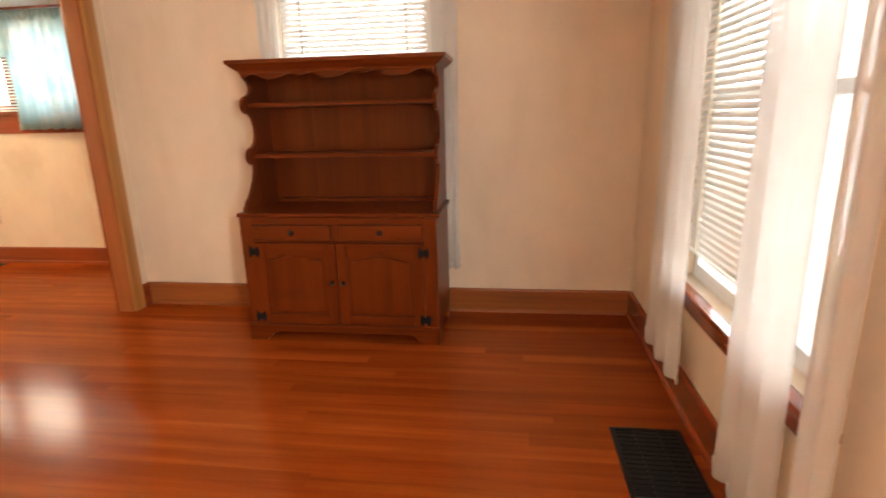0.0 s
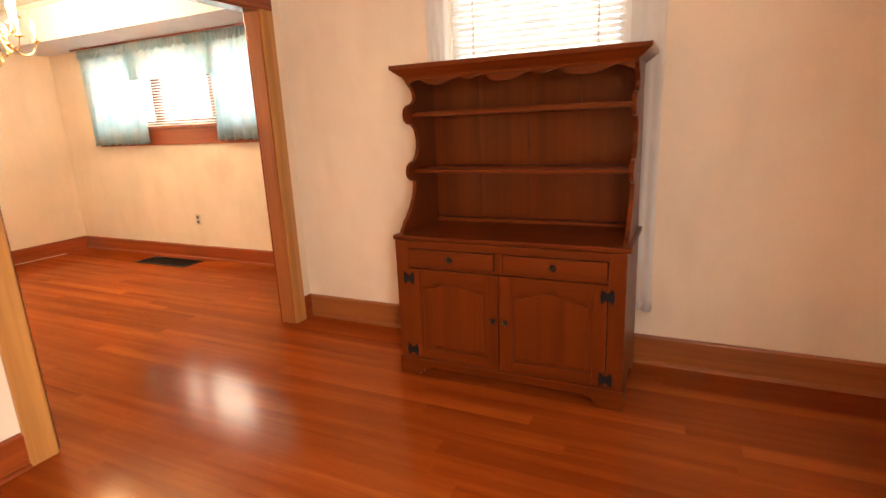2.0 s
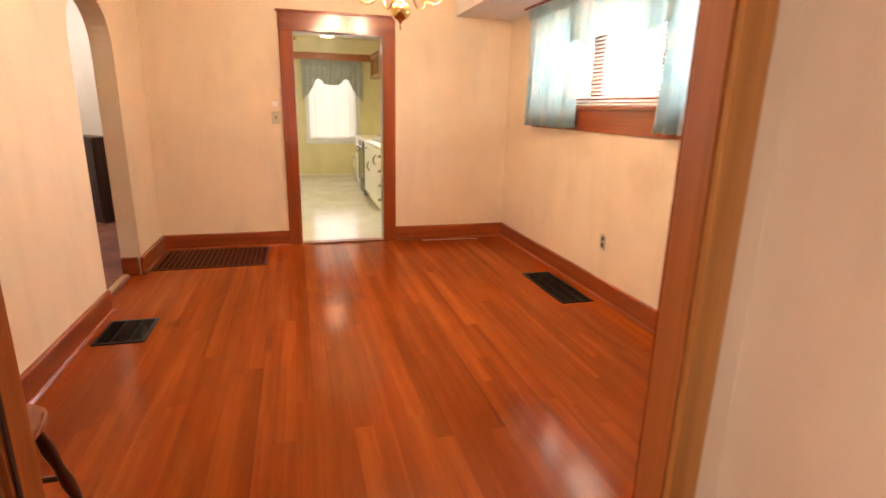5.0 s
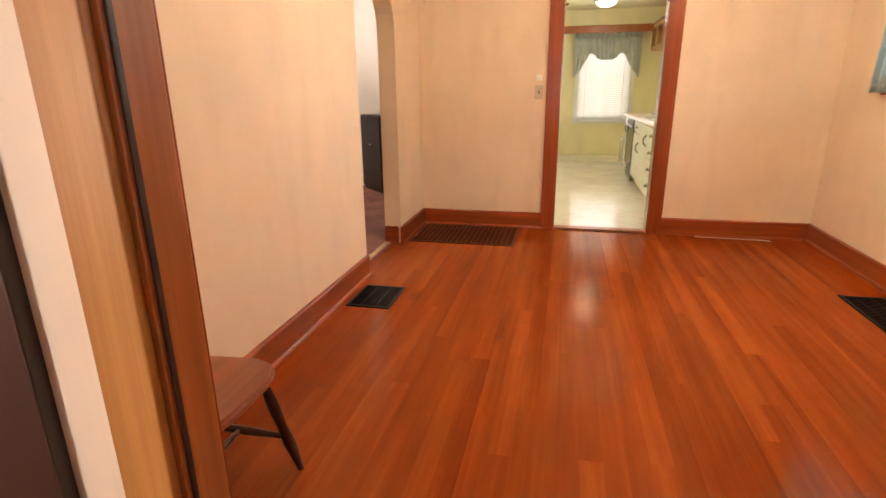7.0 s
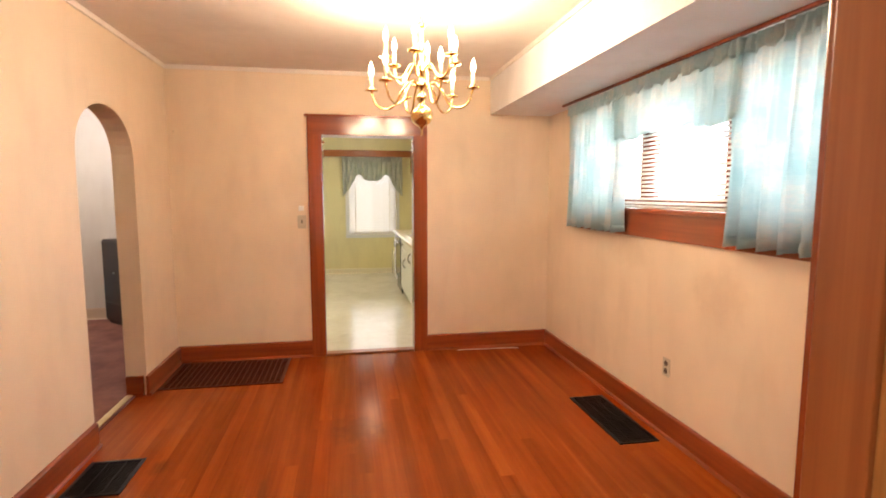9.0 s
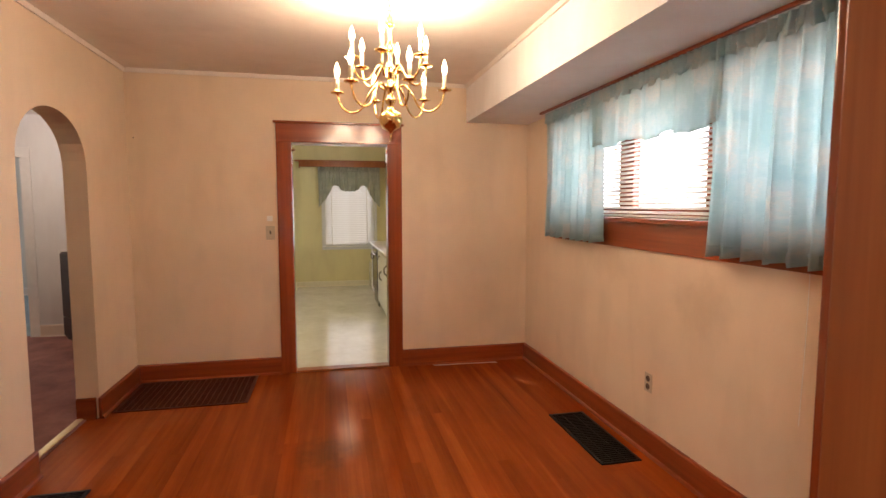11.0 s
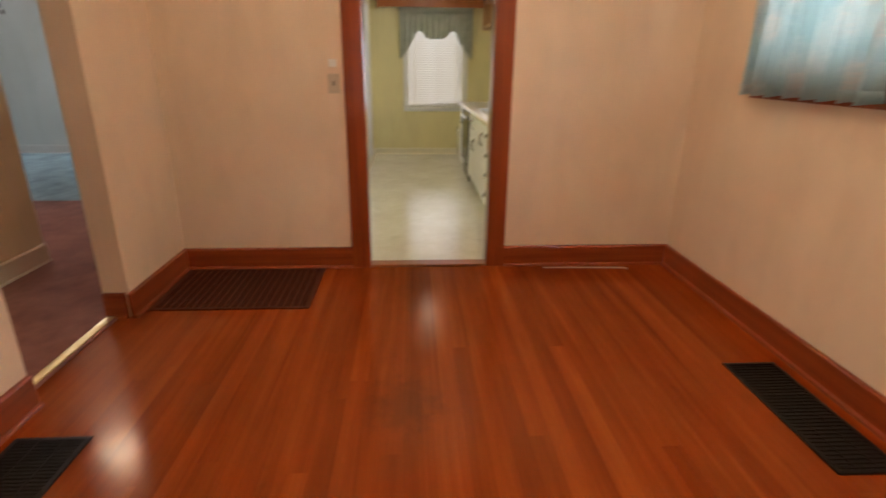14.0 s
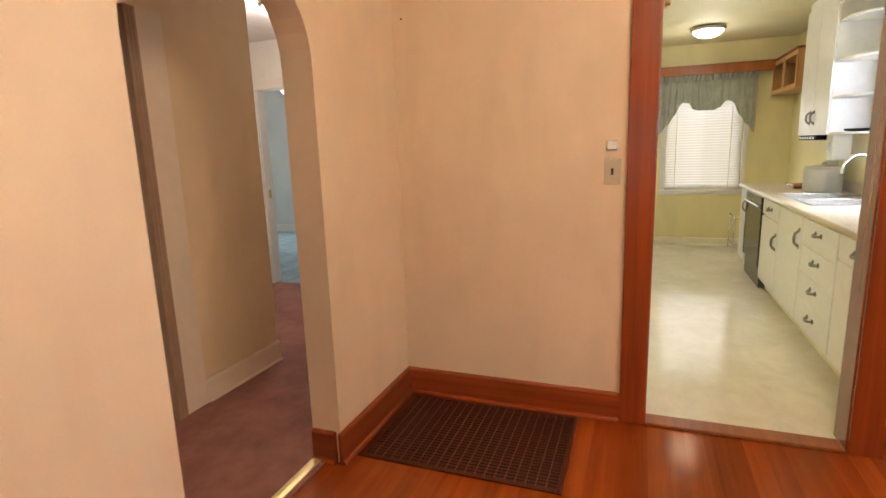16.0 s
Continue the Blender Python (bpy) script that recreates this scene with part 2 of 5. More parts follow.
def aqua_print(nt):
    v = coords(nt, (1.0, 0.15, 1.0))
    vo = nt.nodes.new("ShaderNodeTexVoronoi")
    vo.inputs["Scale"].default_value = 6.8
    vo.inputs["Randomness"].default_value = 0.8
    nt.links.new(v.outputs[0], vo.inputs["Vector"])
    petals = noise_tex(nt, v, 48, 4, 0.65)
    add = nt.nodes.new("ShaderNodeMath")
    add.operation = "MULTIPLY_ADD"
    add.inputs[1].default_value = 0.6
    nt.links.new(petals.outputs[0], add.inputs[0]), nt.links.new(vo.outputs["Distance"], add.inputs[2])
    r = ramp(nt, add.outputs[0], [(0.40, (0.62, 0.71, 0.70)), (0.47, (0.70, 0.71, 0.68)), (0.56, (0.61, 0.69, 0.68)), (0.64, (0.71, 0.72, 0.69)), (0.74, (0.62, 0.70, 0.70)), (0.86, (0.59, 0.69, 0.69)), (1.0, (0.52, 0.65, 0.66))])
    return r.outputs[0]


def sage_cloth(nt):
    n = noise_tex(nt, coords(nt), 8, 3)
    return ramp(nt, n.outputs[0], [(0.3, (0.42, 0.44, 0.36)), (0.7, (0.53, 0.54, 0.45))]).outputs[0]


def white_cloth(nt):
    n = noise_tex(nt, coords(nt), 5, 3)
    return ramp(nt, n.outputs[0], [(0.3, (0.86, 0.83, 0.78)), (0.7, (0.92, 0.90, 0.86))]).outputs[0]


def teal_cloth(nt):
    n = noise_tex(nt, coords(nt), 8, 3)
    return ramp(nt, n.outputs[0], [(0.3, (0.18, 0.50, 0.55)), (0.7, (0.25, 0.6, 0.62))]).outputs[0]


def glass_mat(name):
    m = bpy.data.materials.new(name)
    m.use_nodes = True
    nt = m.node_tree
    nt.nodes.clear()
    out, tr, gl, mx = (nt.nodes.new("ShaderNode" + k) for k in ("OutputMaterial", "BsdfTransparent", "BsdfGlossy", "MixShader"))
    mx.inputs[0].default_value = 0.05
    gl.inputs["Roughness"].default_value = 0.02
    nt.links.new(tr.outputs[0], mx.inputs[1]), nt.links.new(gl.outputs[0], mx.inputs[2])
    nt.links.new(mx.outputs[0], out.inputs[0])
    return m


def carpet_mat(name, colour):
    m, nt, bs = base_mat(name)
    v = coords(nt)
    big, fine = noise_tex(nt, v, 3.5, 5, 0.65), noise_tex(nt, v, 400, 2)
    c = ramp(nt, big.outputs[0], [(0.3, scaled(colour, 0.62)), (0.7, scaled(colour, 1.2))])
    g = ramp(nt, fine.outputs[0], [(0.3, (0.7, 0.7, 0.7)), (0.7, (1, 1, 1))])
    nt.links.new(mix(nt, c.outputs[0], g.outputs[0], 1.0, "MULTIPLY"), bs.inputs["Base Color"])
    bs.inputs["Roughness"].default_value = 0.95
    bump(nt, bs, fine.outputs[0], 0.6, 0.006)
    return m


def vinyl_mat():
    m, nt, bs = base_mat("vinyl floor")
    v = coords(nt)
    veins, spots = noise_tex(nt, v, 5, 6, 0.7, 1.2), noise_tex(nt, v, 2.2, 3)
    c = ramp(nt, veins.outputs[0], [(0.3, (0.76, 0.72, 0.59)), (0.55, (0.84, 0.80, 0.68)), (0.75, (0.88, 0.85, 0.76))])
    d = ramp(nt, spots.outputs[0], [(0.3, (0.88, 0.86, 0.82)), (0.7, (1, 1, 1))])
    nt.links.new(mix(nt, c.outputs[0], d.outputs[0], 1.0, "MULTIPLY"), bs.inputs["Base Color"])
    rough_from(nt, bs, spots.outputs[0], 0.12, 0.22)
    bump(nt, bs, veins.outputs[0], 0.04, 0.003)
    return m


WALL = plaster("cream plaster", (0.78, 0.63, 0.46), 0.55, 0.09)
WALL_MARKED = plaster("cream plaster with smudges and a painted cord shadow", (0.78, 0.63, 0.46), 0.55, 0.09)


def smudge_and_shade(material):
    nt = material.node_tree
    bs = nt.nodes["Principled BSDF"]
    col = bs.inputs["Base Color"].links[0].from_socket
    # smudges and bands; the second entry paints the blind cord's faint shadow
    for c, r, k in (((3.355, 0.02, 0.80), (0.055, 1, 0.10), 0.5), ((3.10, 0.02, 0.92), (0.05, 1, 0.34), 0.22), ((2.45, 0.02, 0.98), (0.22, 1, 0.16), 0.22), ((1.55, 0.02, 1.12), (0.26, 1, 0.12), 0.2)):
        col = mix(nt, col, (0.42, 0.27, 0.15), faded(nt, patch(nt, c, r, 0.35, 11.0), k))
    nt.links.new(col, bs.inputs["Base Color"])


smudge_and_shade(WALL_MARKED)
WALL_KITCHEN = plaster("yellow kitchen paint", (0.82, 0.74, 0.40), 0.45)
WALL_HALL = plaster("hall paint", (0.78, 0.62, 0.42))
WALL_BLUE = plaster("pale blue paint", (0.74, 0.76, 0.73))
WALL_GREY = plaster("pale grey hall paint", (0.80, 0.80, 0.78))
CEILING = plaster("ceiling paint", (0.80, 0.73, 0.66), 0.7)
SOFFIT = plaster("soffit white", (0.80, 0.78, 0.77), 0.7)
CEIL_KITCHEN = plaster("kitchen ceiling paint", (0.78, 0.72, 0.46), 0.6)
FLOORWOOD = floor_mat()
TRIM_X = wood("red-brown trim along x", (0.19, 0.033, 0.0075), (0.32, 0.068, 0.015), "x", 0.3, coat=0.5)
TRIM_Y = wood("red-brown trim along y", (0.19, 0.033, 0.0075), (0.32, 0.068, 0.015), "y", 0.24, coat=0.6)
TRIM_Z = wood("red-brown trim upright", (0.19, 0.033, 0.0075), (0.32, 0.068, 0.015), "z", 0.24, coat=0.5)
JAMB_Z = wood("orange-brown fir jamb", (0.27, 0.075, 0.018), (0.42, 0.145, 0.038), "z", 0.36, coat=0.0)
HONEY_Z = wood("honey fir casing upright", (0.36, 0.145, 0.034), (0.53, 0.25, 0.068), "z", 0.36, coat=0.0)
HONEY_X = wood("honey fir base along x", (0.23, 0.062, 0.014), (0.36, 0.115, 0.028), "x", 0.33)
HUTCHWOOD_X = wood("hutch maple along x", (0.075, 0.012, 0.0021), (0.148, 0.027, 0.0040), "x", 0.34, 0.08, 0.05, 0.55, varnish=(1.0, 0.52, 0.28))
HUTCHWOOD_Z = wood("hutch maple upright", (0.075, 0.012, 0.0021), (0.148, 0.027, 0.0040), "z", 0.34, 0.08, 0.05, 0.55, varnish=(1.0, 0.52, 0.28))
CHAIRWOOD = wood("chair seat wood", (0.20, 0.055, 0.025), (0.30, 0.09, 0.04), "x", 0.3)
DARKWOOD = wood("dark chair legs", (0.035, 0.012, 0.008), (0.07, 0.024, 0.013), "z", 0.32)
GRATEWOOD = wood("grate wood", (0.055, 0.010, 0.004), (0.095, 0.020, 0.007), "x", 0.45, coat=0.0, varnish=(1.0, 0.5, 0.3))
DARKBROWN = wood("very dark brown wood", (0.022, 0.010, 0.008), (0.040, 0.016, 0.012), "z", 0.4)
CAB_WOOD = wood("oak display cabinet", (0.46, 0.23, 0.08), (0.62, 0.35, 0.14), "z", 0.35)
WHITE = plain("white paint", (0.80, 0.79, 0.76), 0.4, 0, 0.05)
TANPAINT = plain("tan painted casing", (0.78, 0.66, 0.54), 0.4, 0, 0.05)
CABINETWHITE = plain("white cabinet enamel", (0.86, 0.86, 0.87), 0.3, 0, 0.05)
IVORY = plain("ivory plastic", (0.52, 0.45, 0.33), 0.35, 0, 0.05)
BLACKMETAL = plain("black iron", (0.010, 0.009, 0.009), 0.6, 0.1, 0.3)
DARKMETAL = plain("dark bronze register metal", (0.016, 0.013, 0.012), 0.5, 0.3, 0.3)
# flat black that stands in for the shade inside openings
BLACK = plain("black of unlit openings", (0.008, 0.007, 0.006), 0.9)
for dull in (BLACKMETAL, DARKMETAL):
    dull.node_tree.nodes["Principled BSDF"].inputs["Specular IOR Level"].default_value = 0.15
PULL = plain("aged chrome pull", (0.33, 0.33, 0.34), 0.22, 1.0, 0.15)
NICKEL = plain("brushed nickel", (0.42, 0.39, 0.34), 0.32, 1.0, 0.1)
CREAM = plain("cream enamel", (0.85, 0.79, 0.60), 0.4, 0, 0.05)
BRASS = plain("polished brass", (0.86, 0.62, 0.26), 0.16, 1.0, 0.12)
BRASSDULL = plain("dull brass strip", (0.70, 0.52, 0.24), 0.35, 1.0, 0.15)
CHROME = plain("chrome", (0.75, 0.75, 0.76), 0.15, 1.0, 0.06)
STEEL = plain("stainless steel", (0.70, 0.70, 0.70), 0.25, 1.0, 0.08)
CANDLE = plain("candle sleeve", (0.80, 0.74, 0.60), 0.5, 0, 0.05)
BULB = glow("bulb glass", (1.0, 0.80, 0.48), 14)
SHADEGLOW = glow("lamp bowl", (1.0, 0.90, 0.68), 7)
BLINDSHUT = plain("closed blind slats", (0.80, 0.76, 0.70), 0.45, 0, 0.04)
BLINDWHITE = cloth_mat("blind slats", white_cloth, 0.45)
BLINDMID = cloth_mat("closed blind slats, faintly translucent", white_cloth, 0.3)
SHEER = cloth_mat("white sheer", white_cloth, 0.5, 0.28)
AQUA = cloth_mat("aqua print cotton", aqua_print, 0.72)
SAGE = cloth_mat("sage green cotton", sage_cloth, 0.3)
TEAL = cloth_mat("teal cotton", teal_cloth, 0.5)
GLASS = glass_mat("window glass")
COUNTER = plain("laminate worktop", (0.66, 0.57, 0.45), 0.28, 0, 0.1)
APPLIANCE = plain("dishwasher black glass", (0.028, 0.03, 0.028), 0.14, 0, 0.15)
CERAMIC = plain("grey ceramic", (0.50, 0.49, 0.45), 0.3, 0, 0.06)
CARPET_RED = carpet_mat("maroon carpet", (0.36, 0.155, 0.12))
CARPET_BLUE = carpet_mat("blue carpet", (0.30, 0.42, 0.47))
VINYL = vinyl_mat()

# ---- mesh helpers ----


def box(bm, x0, x1, y0, y1, z0, z1, bevel=0.0):
    m = Matrix.Translation(((x0 + x1) / 2, (y0 + y1) / 2, (z0 + z1) / 2)) @ Matrix.Diagonal((abs(x1 - x0), abs(y1 - y0), abs(z1 - z0), 1))
    r = bmesh.ops.create_cube(bm, size=1, matrix=m)
    if bevel:
        edges = list({e for v in r["verts"] for e in v.link_edges})
        bmesh.ops.bevel(bm, geom=edges, offset=bevel, segments=2, affect="EDGES", profile=0.6)
    return bm


def boxes(*items, bevel=0.0):
    bm = bmesh.new()
    for it in items:
        box(bm, *it, bevel=bevel)
    return bm


def prism(outline, axis, a, b, bevel=0.0, bm=None):
    """A flat outline of (u, v) pairs drawn out along x, y or z from a to b."""
    bm = bm or bmesh.new()
    put = {"x": lambda u, v, w: (w, u, v), "y": lambda u, v, w: (u, w, v), "z": lambda u, v, w: (u, v, w)}[axis]
    lo = [bm.verts.new(put(u, v, a)) for u, v in outline]
    hi = [bm.verts.new(put(u, v, b)) for u, v in outline]
    n = len(outline)
    faces = [bm.faces.new(lo), bm.faces.new(hi[::-1])]
    faces += [bm.faces.new((lo[i], hi[i], hi[(i + 1) % n], lo[(i + 1) % n])) for i in range(n)]
    bmesh.ops.recalc_face_normals(bm, faces=faces)
    if bevel:
        edges = list({e for f in faces[:2] for e in f.edges})
        bmesh.ops.bevel(bm, geom=edges, offset=bevel, segments=2, affect="EDGES")
    return bm


def lathe(profile, centre, axis="z", seg=20, bm=None):
    """Turn (radius, height) pairs about an axis through the centre."""
    bm = bm or bmesh.new()
    rings = []
    for r, h in profile:
        ring = []
        for k in range(seg):
            a = 2 * math.pi * k / seg
            u, v = r * math.cos(a), r * math.sin(a)
            p = {"z": (u, v, h), "y": (u, h, v), "x": (h, u, v)}[axis]
            ring.append(bm.verts.new([p[i] + centre[i] for i in range(3)]))
        rings.append(ring)
    faces = []
    for a, b in zip(rings, rings[1:]):
        faces += [bm.faces.new((a[k], a[(k + 1) % seg], b[(k + 1) % seg], b[k])) for k in range(seg)]
    faces += [bm.faces.new(rings[0][::-1]), bm.faces.new(rings[-1])]
    bmesh.ops.recalc_face_normals(bm, faces=faces)
    return bm


def tube(points, radius, seg=8, bm=None):
    """A round bar along points; radius is one number or one for each point."""
    bm = bm or bmesh.new()
    pts = [Vector(p) for p in points]
    rads = radius if isinstance(radius, (list, tuple)) else [radius] * len(pts)
    rings = []
    for i, p in enumerate(pts):
        d = (pts[min(i + 1, len(pts) - 1)] - pts[max(i - 1, 0)]).normalized()
        side = d.cross(Vector((0, 0, 1)) if abs(d.z) < 0.95 else Vector((1, 0, 0))).normalized()
        up = side.cross(d)
        rings.append([bm.verts.new(p + rads[i] * (side * math.cos(2 * math.pi * k / seg) + up * math.sin(2 * math.pi * k / seg))) for k in range(seg)])
    faces = []
    for a, b in zip(rings, rings[1:]):
        faces += [bm.faces.new((a[k], a[(k + 1) % seg], b[(k + 1) % seg], b[k])) for k in range(seg)]
    faces += [bm.faces.new(rings[0][::-1]), bm.faces.new(rings[-1])]
    bmesh.ops.recalc_face_normals(bm, faces=faces)
    return bm


def spline(points, n=6):
    """Smooth points between the given ones (Catmull-Rom)."""
    pts = [Vector(p) for p in points]
    out = []
    for i in range(len(pts) - 1):
        p0, p1, p2, p3 = pts[max(i - 1, 0)], pts[i], pts[i + 1], pts[min(i + 2, len(pts) - 1)]
        for k in range(n):
            t = k / n
            out.append(0.5 * (2 * p1 + (p2 - p0) * t + (2 * p0 - 5 * p1 + 4 * p2 - p3) * t * t + (3 * p1 - p0 - 3 * p2 + p3) * t ** 3))
    return out + [pts[-1]]


def mesh_of(name, bm, material, smooth=False):
    me = bpy.data.meshes.new(name)
    bm.to_mesh(me)
    bm.free()
    me.materials.append(material)
    if smooth:
        for p in me.polygons:
            p.use_smooth = True
    return me


def part(name, bm, material, parent, label="", smooth=False):
    ob = new(name, mesh_of(name, bm, material, smooth))
    ob.parent = parent
    ob.matrix_parent_inverse = Matrix.Translation(parent.get("base", (0, 0, 0))).inverted() if parent.parent is None else Matrix()
    if label:
        tagged(ob, label)
    return ob


def thing(name, base, label, category, group="", kind=""):
    ob = new(name)
    ob.location = base
    ob["base"] = base
    ob.empty_display_size = 0.1
    return tagged(ob, label, category, group, kind)


def solid(name, bm, material, label, category, kind="structure", smooth=False):
    return tagged(new(name, mesh_of(name, bm, material, smooth)), label, category, "", kind)


def sheet(u0, u1, z0, z1, folds, amp, put, seed=0, nz=14, hem=None, pinch=0.35, thick=0.003, crisp=True):
    """Hanging cloth: folds deepen from the gathered top to the hem. put maps (u, off, z) to the world; hem(s) lifts the lower edge."""
    bm, rnd = bmesh.new(), random.Random(seed)
    nu = folds * 14
    ph = [rnd.uniform(-0.6, 0.6) for _ in range(folds + 2)]
    am = [rnd.uniform(0.6, 1.25) for _ in range(folds + 2)]
    layers = []
    for back in (0.0, thick):
        rows = []
        for j in range(nz + 1):
            q = j / nz
            row = []
            for i in range(nu + 1):
                s = i / nu
                k = min(int(s * folds), folds - 1)
                f = s * folds - k
                ampl = amp * (am[k] * (1 - f) + am[k + 1] * f) * (pinch + (1 - pinch) * q)
                w = math.sin(2 * math.pi * s * folds + ph[k] * (1 - f) + ph[k + 1] * f + 0.5 * q)
                off = ampl * w if not crisp else ampl * (math.copysign(abs(w) ** 0.7, w) + 0.35 * math.sin(2 * math.pi * s * folds * 2.3 + ph[k + 1] * 4))
                low = z0 + (hem(s) if hem else 0.0) + 0.006 * math.sin(s * folds * 6.28 + 1)
                u = u0 + (u1 - u0) * s + 0.012 * math.sin(q * 3 + s * folds) * q
                row.append(bm.verts.new(put(u, off + back, z1 + (low - z1) * q)))
            rows.append(row)
        layers.append(rows)
    front, rear = layers
    faces = []
    for rows in layers:
        for a, b in zip(rows, rows[1:]):
            faces += [bm.faces.new((a[i], a[i + 1], b[i + 1], b[i])) for i in range(nu)]
    for edge_f, edge_r in ((front[0], rear[0]), (front[-1], rear[-1]), ([r[0] for r in front], [r[0] for r in rear]), ([r[-1] for r in front], [r[-1] for r in rear])):
        faces += [bm.faces.new((p, p2, q2, q)) for p, p2, q, q2 in zip(edge_f, edge_f[1:], edge_r, edge_r[1:])]
    bmesh.ops.recalc_face_normals(bm, faces=faces)
    return bm


def wall_with_holes(axis, at0, at1, u0, u1, z0, z1, holes):
    """A wall slab across an axis, with rectangular holes (ua, ub, za, zb), sorted along u."""
    bm, items, u = bmesh.new(), [], u0
    for ua, ub, za, zb in holes:
        items.append((u, ua, z0, z1))
        if za > z0:
            items.append((ua, ub, z0, za))
        if zb < z1:
            items.append((ua, ub, zb, z1))
        u = ub
    items.append((u, u1, z0, z1))
    for a, b, c, d in items:
        box(bm, *((at0, at1, a, b, c, d) if axis == "x" else (a, b, at0, at1, c, d)))
    return bm

# ---- structure ----
TOP = 2.61
XW, XE, YN, YS = -0.02, 7.75, 0.02, -3.455       # dining far wall, living window wall, dining window wall, dining arch wall
HY = -0.985                                      # living room wall behind the hutch
BACK = -6.30                                     # living room back wall

solid("wall_north", wall_with_holes("y", YN, YN + 0.16, -0.16, 4.30, 0, TOP, [(0.73, 3.35, 1.42, 2.17)]), WALL_MARKED, "cream plaster wall with a wide high window", "wall")
solid("wall_west", wall_with_holes("x", XW - 0.14, XW, -3.60, YN, 0, TOP, [(-2.165, -1.315, 0, 2.05)]), WALL, "cream plaster wall with a doorway to the kitchen", "wall")
solid("wall_partition", wall_with_holes("x", 4.20, 4.30, BACK, YN, 0, TOP, [(-2.772, -1.172, 0, 2.075)]), WALL, "cream plaster wall with a wide cased opening", "wall")
solid("wall_hutch", wall_with_holes("y", HY, HY + 0.16, 4.30, XE + 0.16, 0, TOP, [(5.49, 6.455, 0.62, 2.09)]), WALL, "cream plaster living room wall with a window", "wall")
solid("wall_east", wall_with_holes("x", XE, XE + 0.16, BACK, HY, 0, TOP, [(-5.29, -4.51, 0.56, 2.12), (-3.08, -2.76, 0.56, 2.12), (-2.70, -1.90, 0.56, 2.12)]), WALL, "cream plaster wall with two windows and an assumed unseen third", "wall")
solid("wall_south", boxes((4.20, XE + 0.16, BACK - 0.16, BACK, 0, TOP)), WALL, "plain cream plaster wall", "wall")


def arch_wall():
    """The dining room's side wall with a round-topped opening to the hall."""
    a, b, spring, top = 0.74, 1.575, 1.72, 2.085
    bm = wall_with_holes("y", -3.60, YS, -1.95, 4.20, 0, TOP, [(a, b, 0, TOP)])
    mid, half, n = (a + b) / 2, (b - a) / 2, 20
    pts = [(mid - half * math.cos(math.pi * k / n), spring + (top - spring) * math.sin(math.pi * k / n) ** 0.85) for k in range(n + 1)]
    for (xa, za), (xb, zb) in zip(pts, pts[1:]):
        prism([(xa, za), (xb, zb), (xb, TOP), (xa, TOP)], "y", -3.60, YS, bm=bm)
    bmesh.ops.remove_doubles(bm, verts=bm.verts, dist=0.0005)
    return bm


solid("wall_arch", arch_wall(), WALL, "cream plaster wall with a round-topped archway", "wall")
solid("ceiling", boxes((-0.02, 4.20, -3.455, YN, TOP, TOP + 0.1), (4.30, XE, BACK, HY, TOP, TOP + 0.1), (4.20, 4.30, BACK, YN, TOP, TOP + 0.1)), CEILING, "cream painted ceiling", "ceiling")
solid("ceiling_soffit", boxes((XW, 4.20, -0.585, YN, 2.265, TOP)), SOFFIT, "boxed-in white soffit over the window", "ceiling")
solid("trim_crown", boxes((XW, XW + 0.014, YS, -0.585, TOP - 0.035, TOP), (XW + 0.014, 4.20, YS, YS + 0.014, TOP - 0.035, TOP), (XW + 0.014, 4.20, -0.599, -0.585, TOP - 0.035, TOP), bevel=0.003), CEILING, "thin cream strip along the ceiling edge", "trim")

# kitchen, hall and blue bedroom shells
solid("wall_kitchen_far", wall_with_holes("x", -5.26, -5.10, -2.63, -0.34, 0, 2.58, [(-1.93, -1.02, 0.74, 2.14)]), WALL_KITCHEN, "yellow painted kitchen wall with a window", "wall")
solid("wall_kitchen_left", boxes((-5.10, -0.16, -2.63, -2.47, 0, 2.58)), WALL_KITCHEN, "yellow painted kitchen wall", "wall")
solid("wall_kitchen_right", wall_with_holes("y", -0.50, -0.34, -5.10, -0.16, 0, 2.58, [(-2.15, -1.25, 1.05, 2.05)]), WALL_KITCHEN, "yellow painted kitchen wall with a window over the sink", "wall")
solid("wall_kitchen_near", wall_with_holes("x", -0.178, -0.163, -2.47, -0.50, 0, 2.58, [(-2.165, -1.315, 0, 2.05)]), WALL_KITCHEN, "yellow painted kitchen wall round the doorway", "wall")
solid("ceiling_kitchen", boxes((-5.10, -0.16, -2.47, -0.50, 2.58, 2.68)), CEIL_KITCHEN, "cream painted kitchen ceiling", "ceiling")
solid("wall_hall_side", boxes((-0.19, 0.62, -4.65, -4.515, 0, 2.5), (1.42, 2.5, -4.65, -4.515, 0, 2.5), (0.62, 1.42, -4.65, -4.515, 2.10, 2.5), (-0.19, -0.06, BACK, -4.65, 0, 2.5)), WALL_HALL, "tan painted hall wall with a doorway", "wall")
solid("wall_hall_end", boxes((2.36, 2.5, -4.515, -3.60, 0, 2.5), (-1.95, -0.06, BACK - 0.12, BACK, 0, 2.5), (0.0, 2.5, -5.35, -5.25, 0, 2.5)), WALL_HALL, "tan painted hall wall", "wall")
solid("wall_hall_far", wall_with_holes("x", -2.07, -1.95, BACK, -3.45, 0, 2.5, [(-5.94, -5.17, 0, 2.03)]), WALL_GREY, "pale grey hall wall with a bedroom doorway", "wall")
solid("ceiling_hall", boxes((-1.95, 2.5, BACK, -3.60, 2.5, 2.6)), SOFFIT, "white hall ceiling", "ceiling")
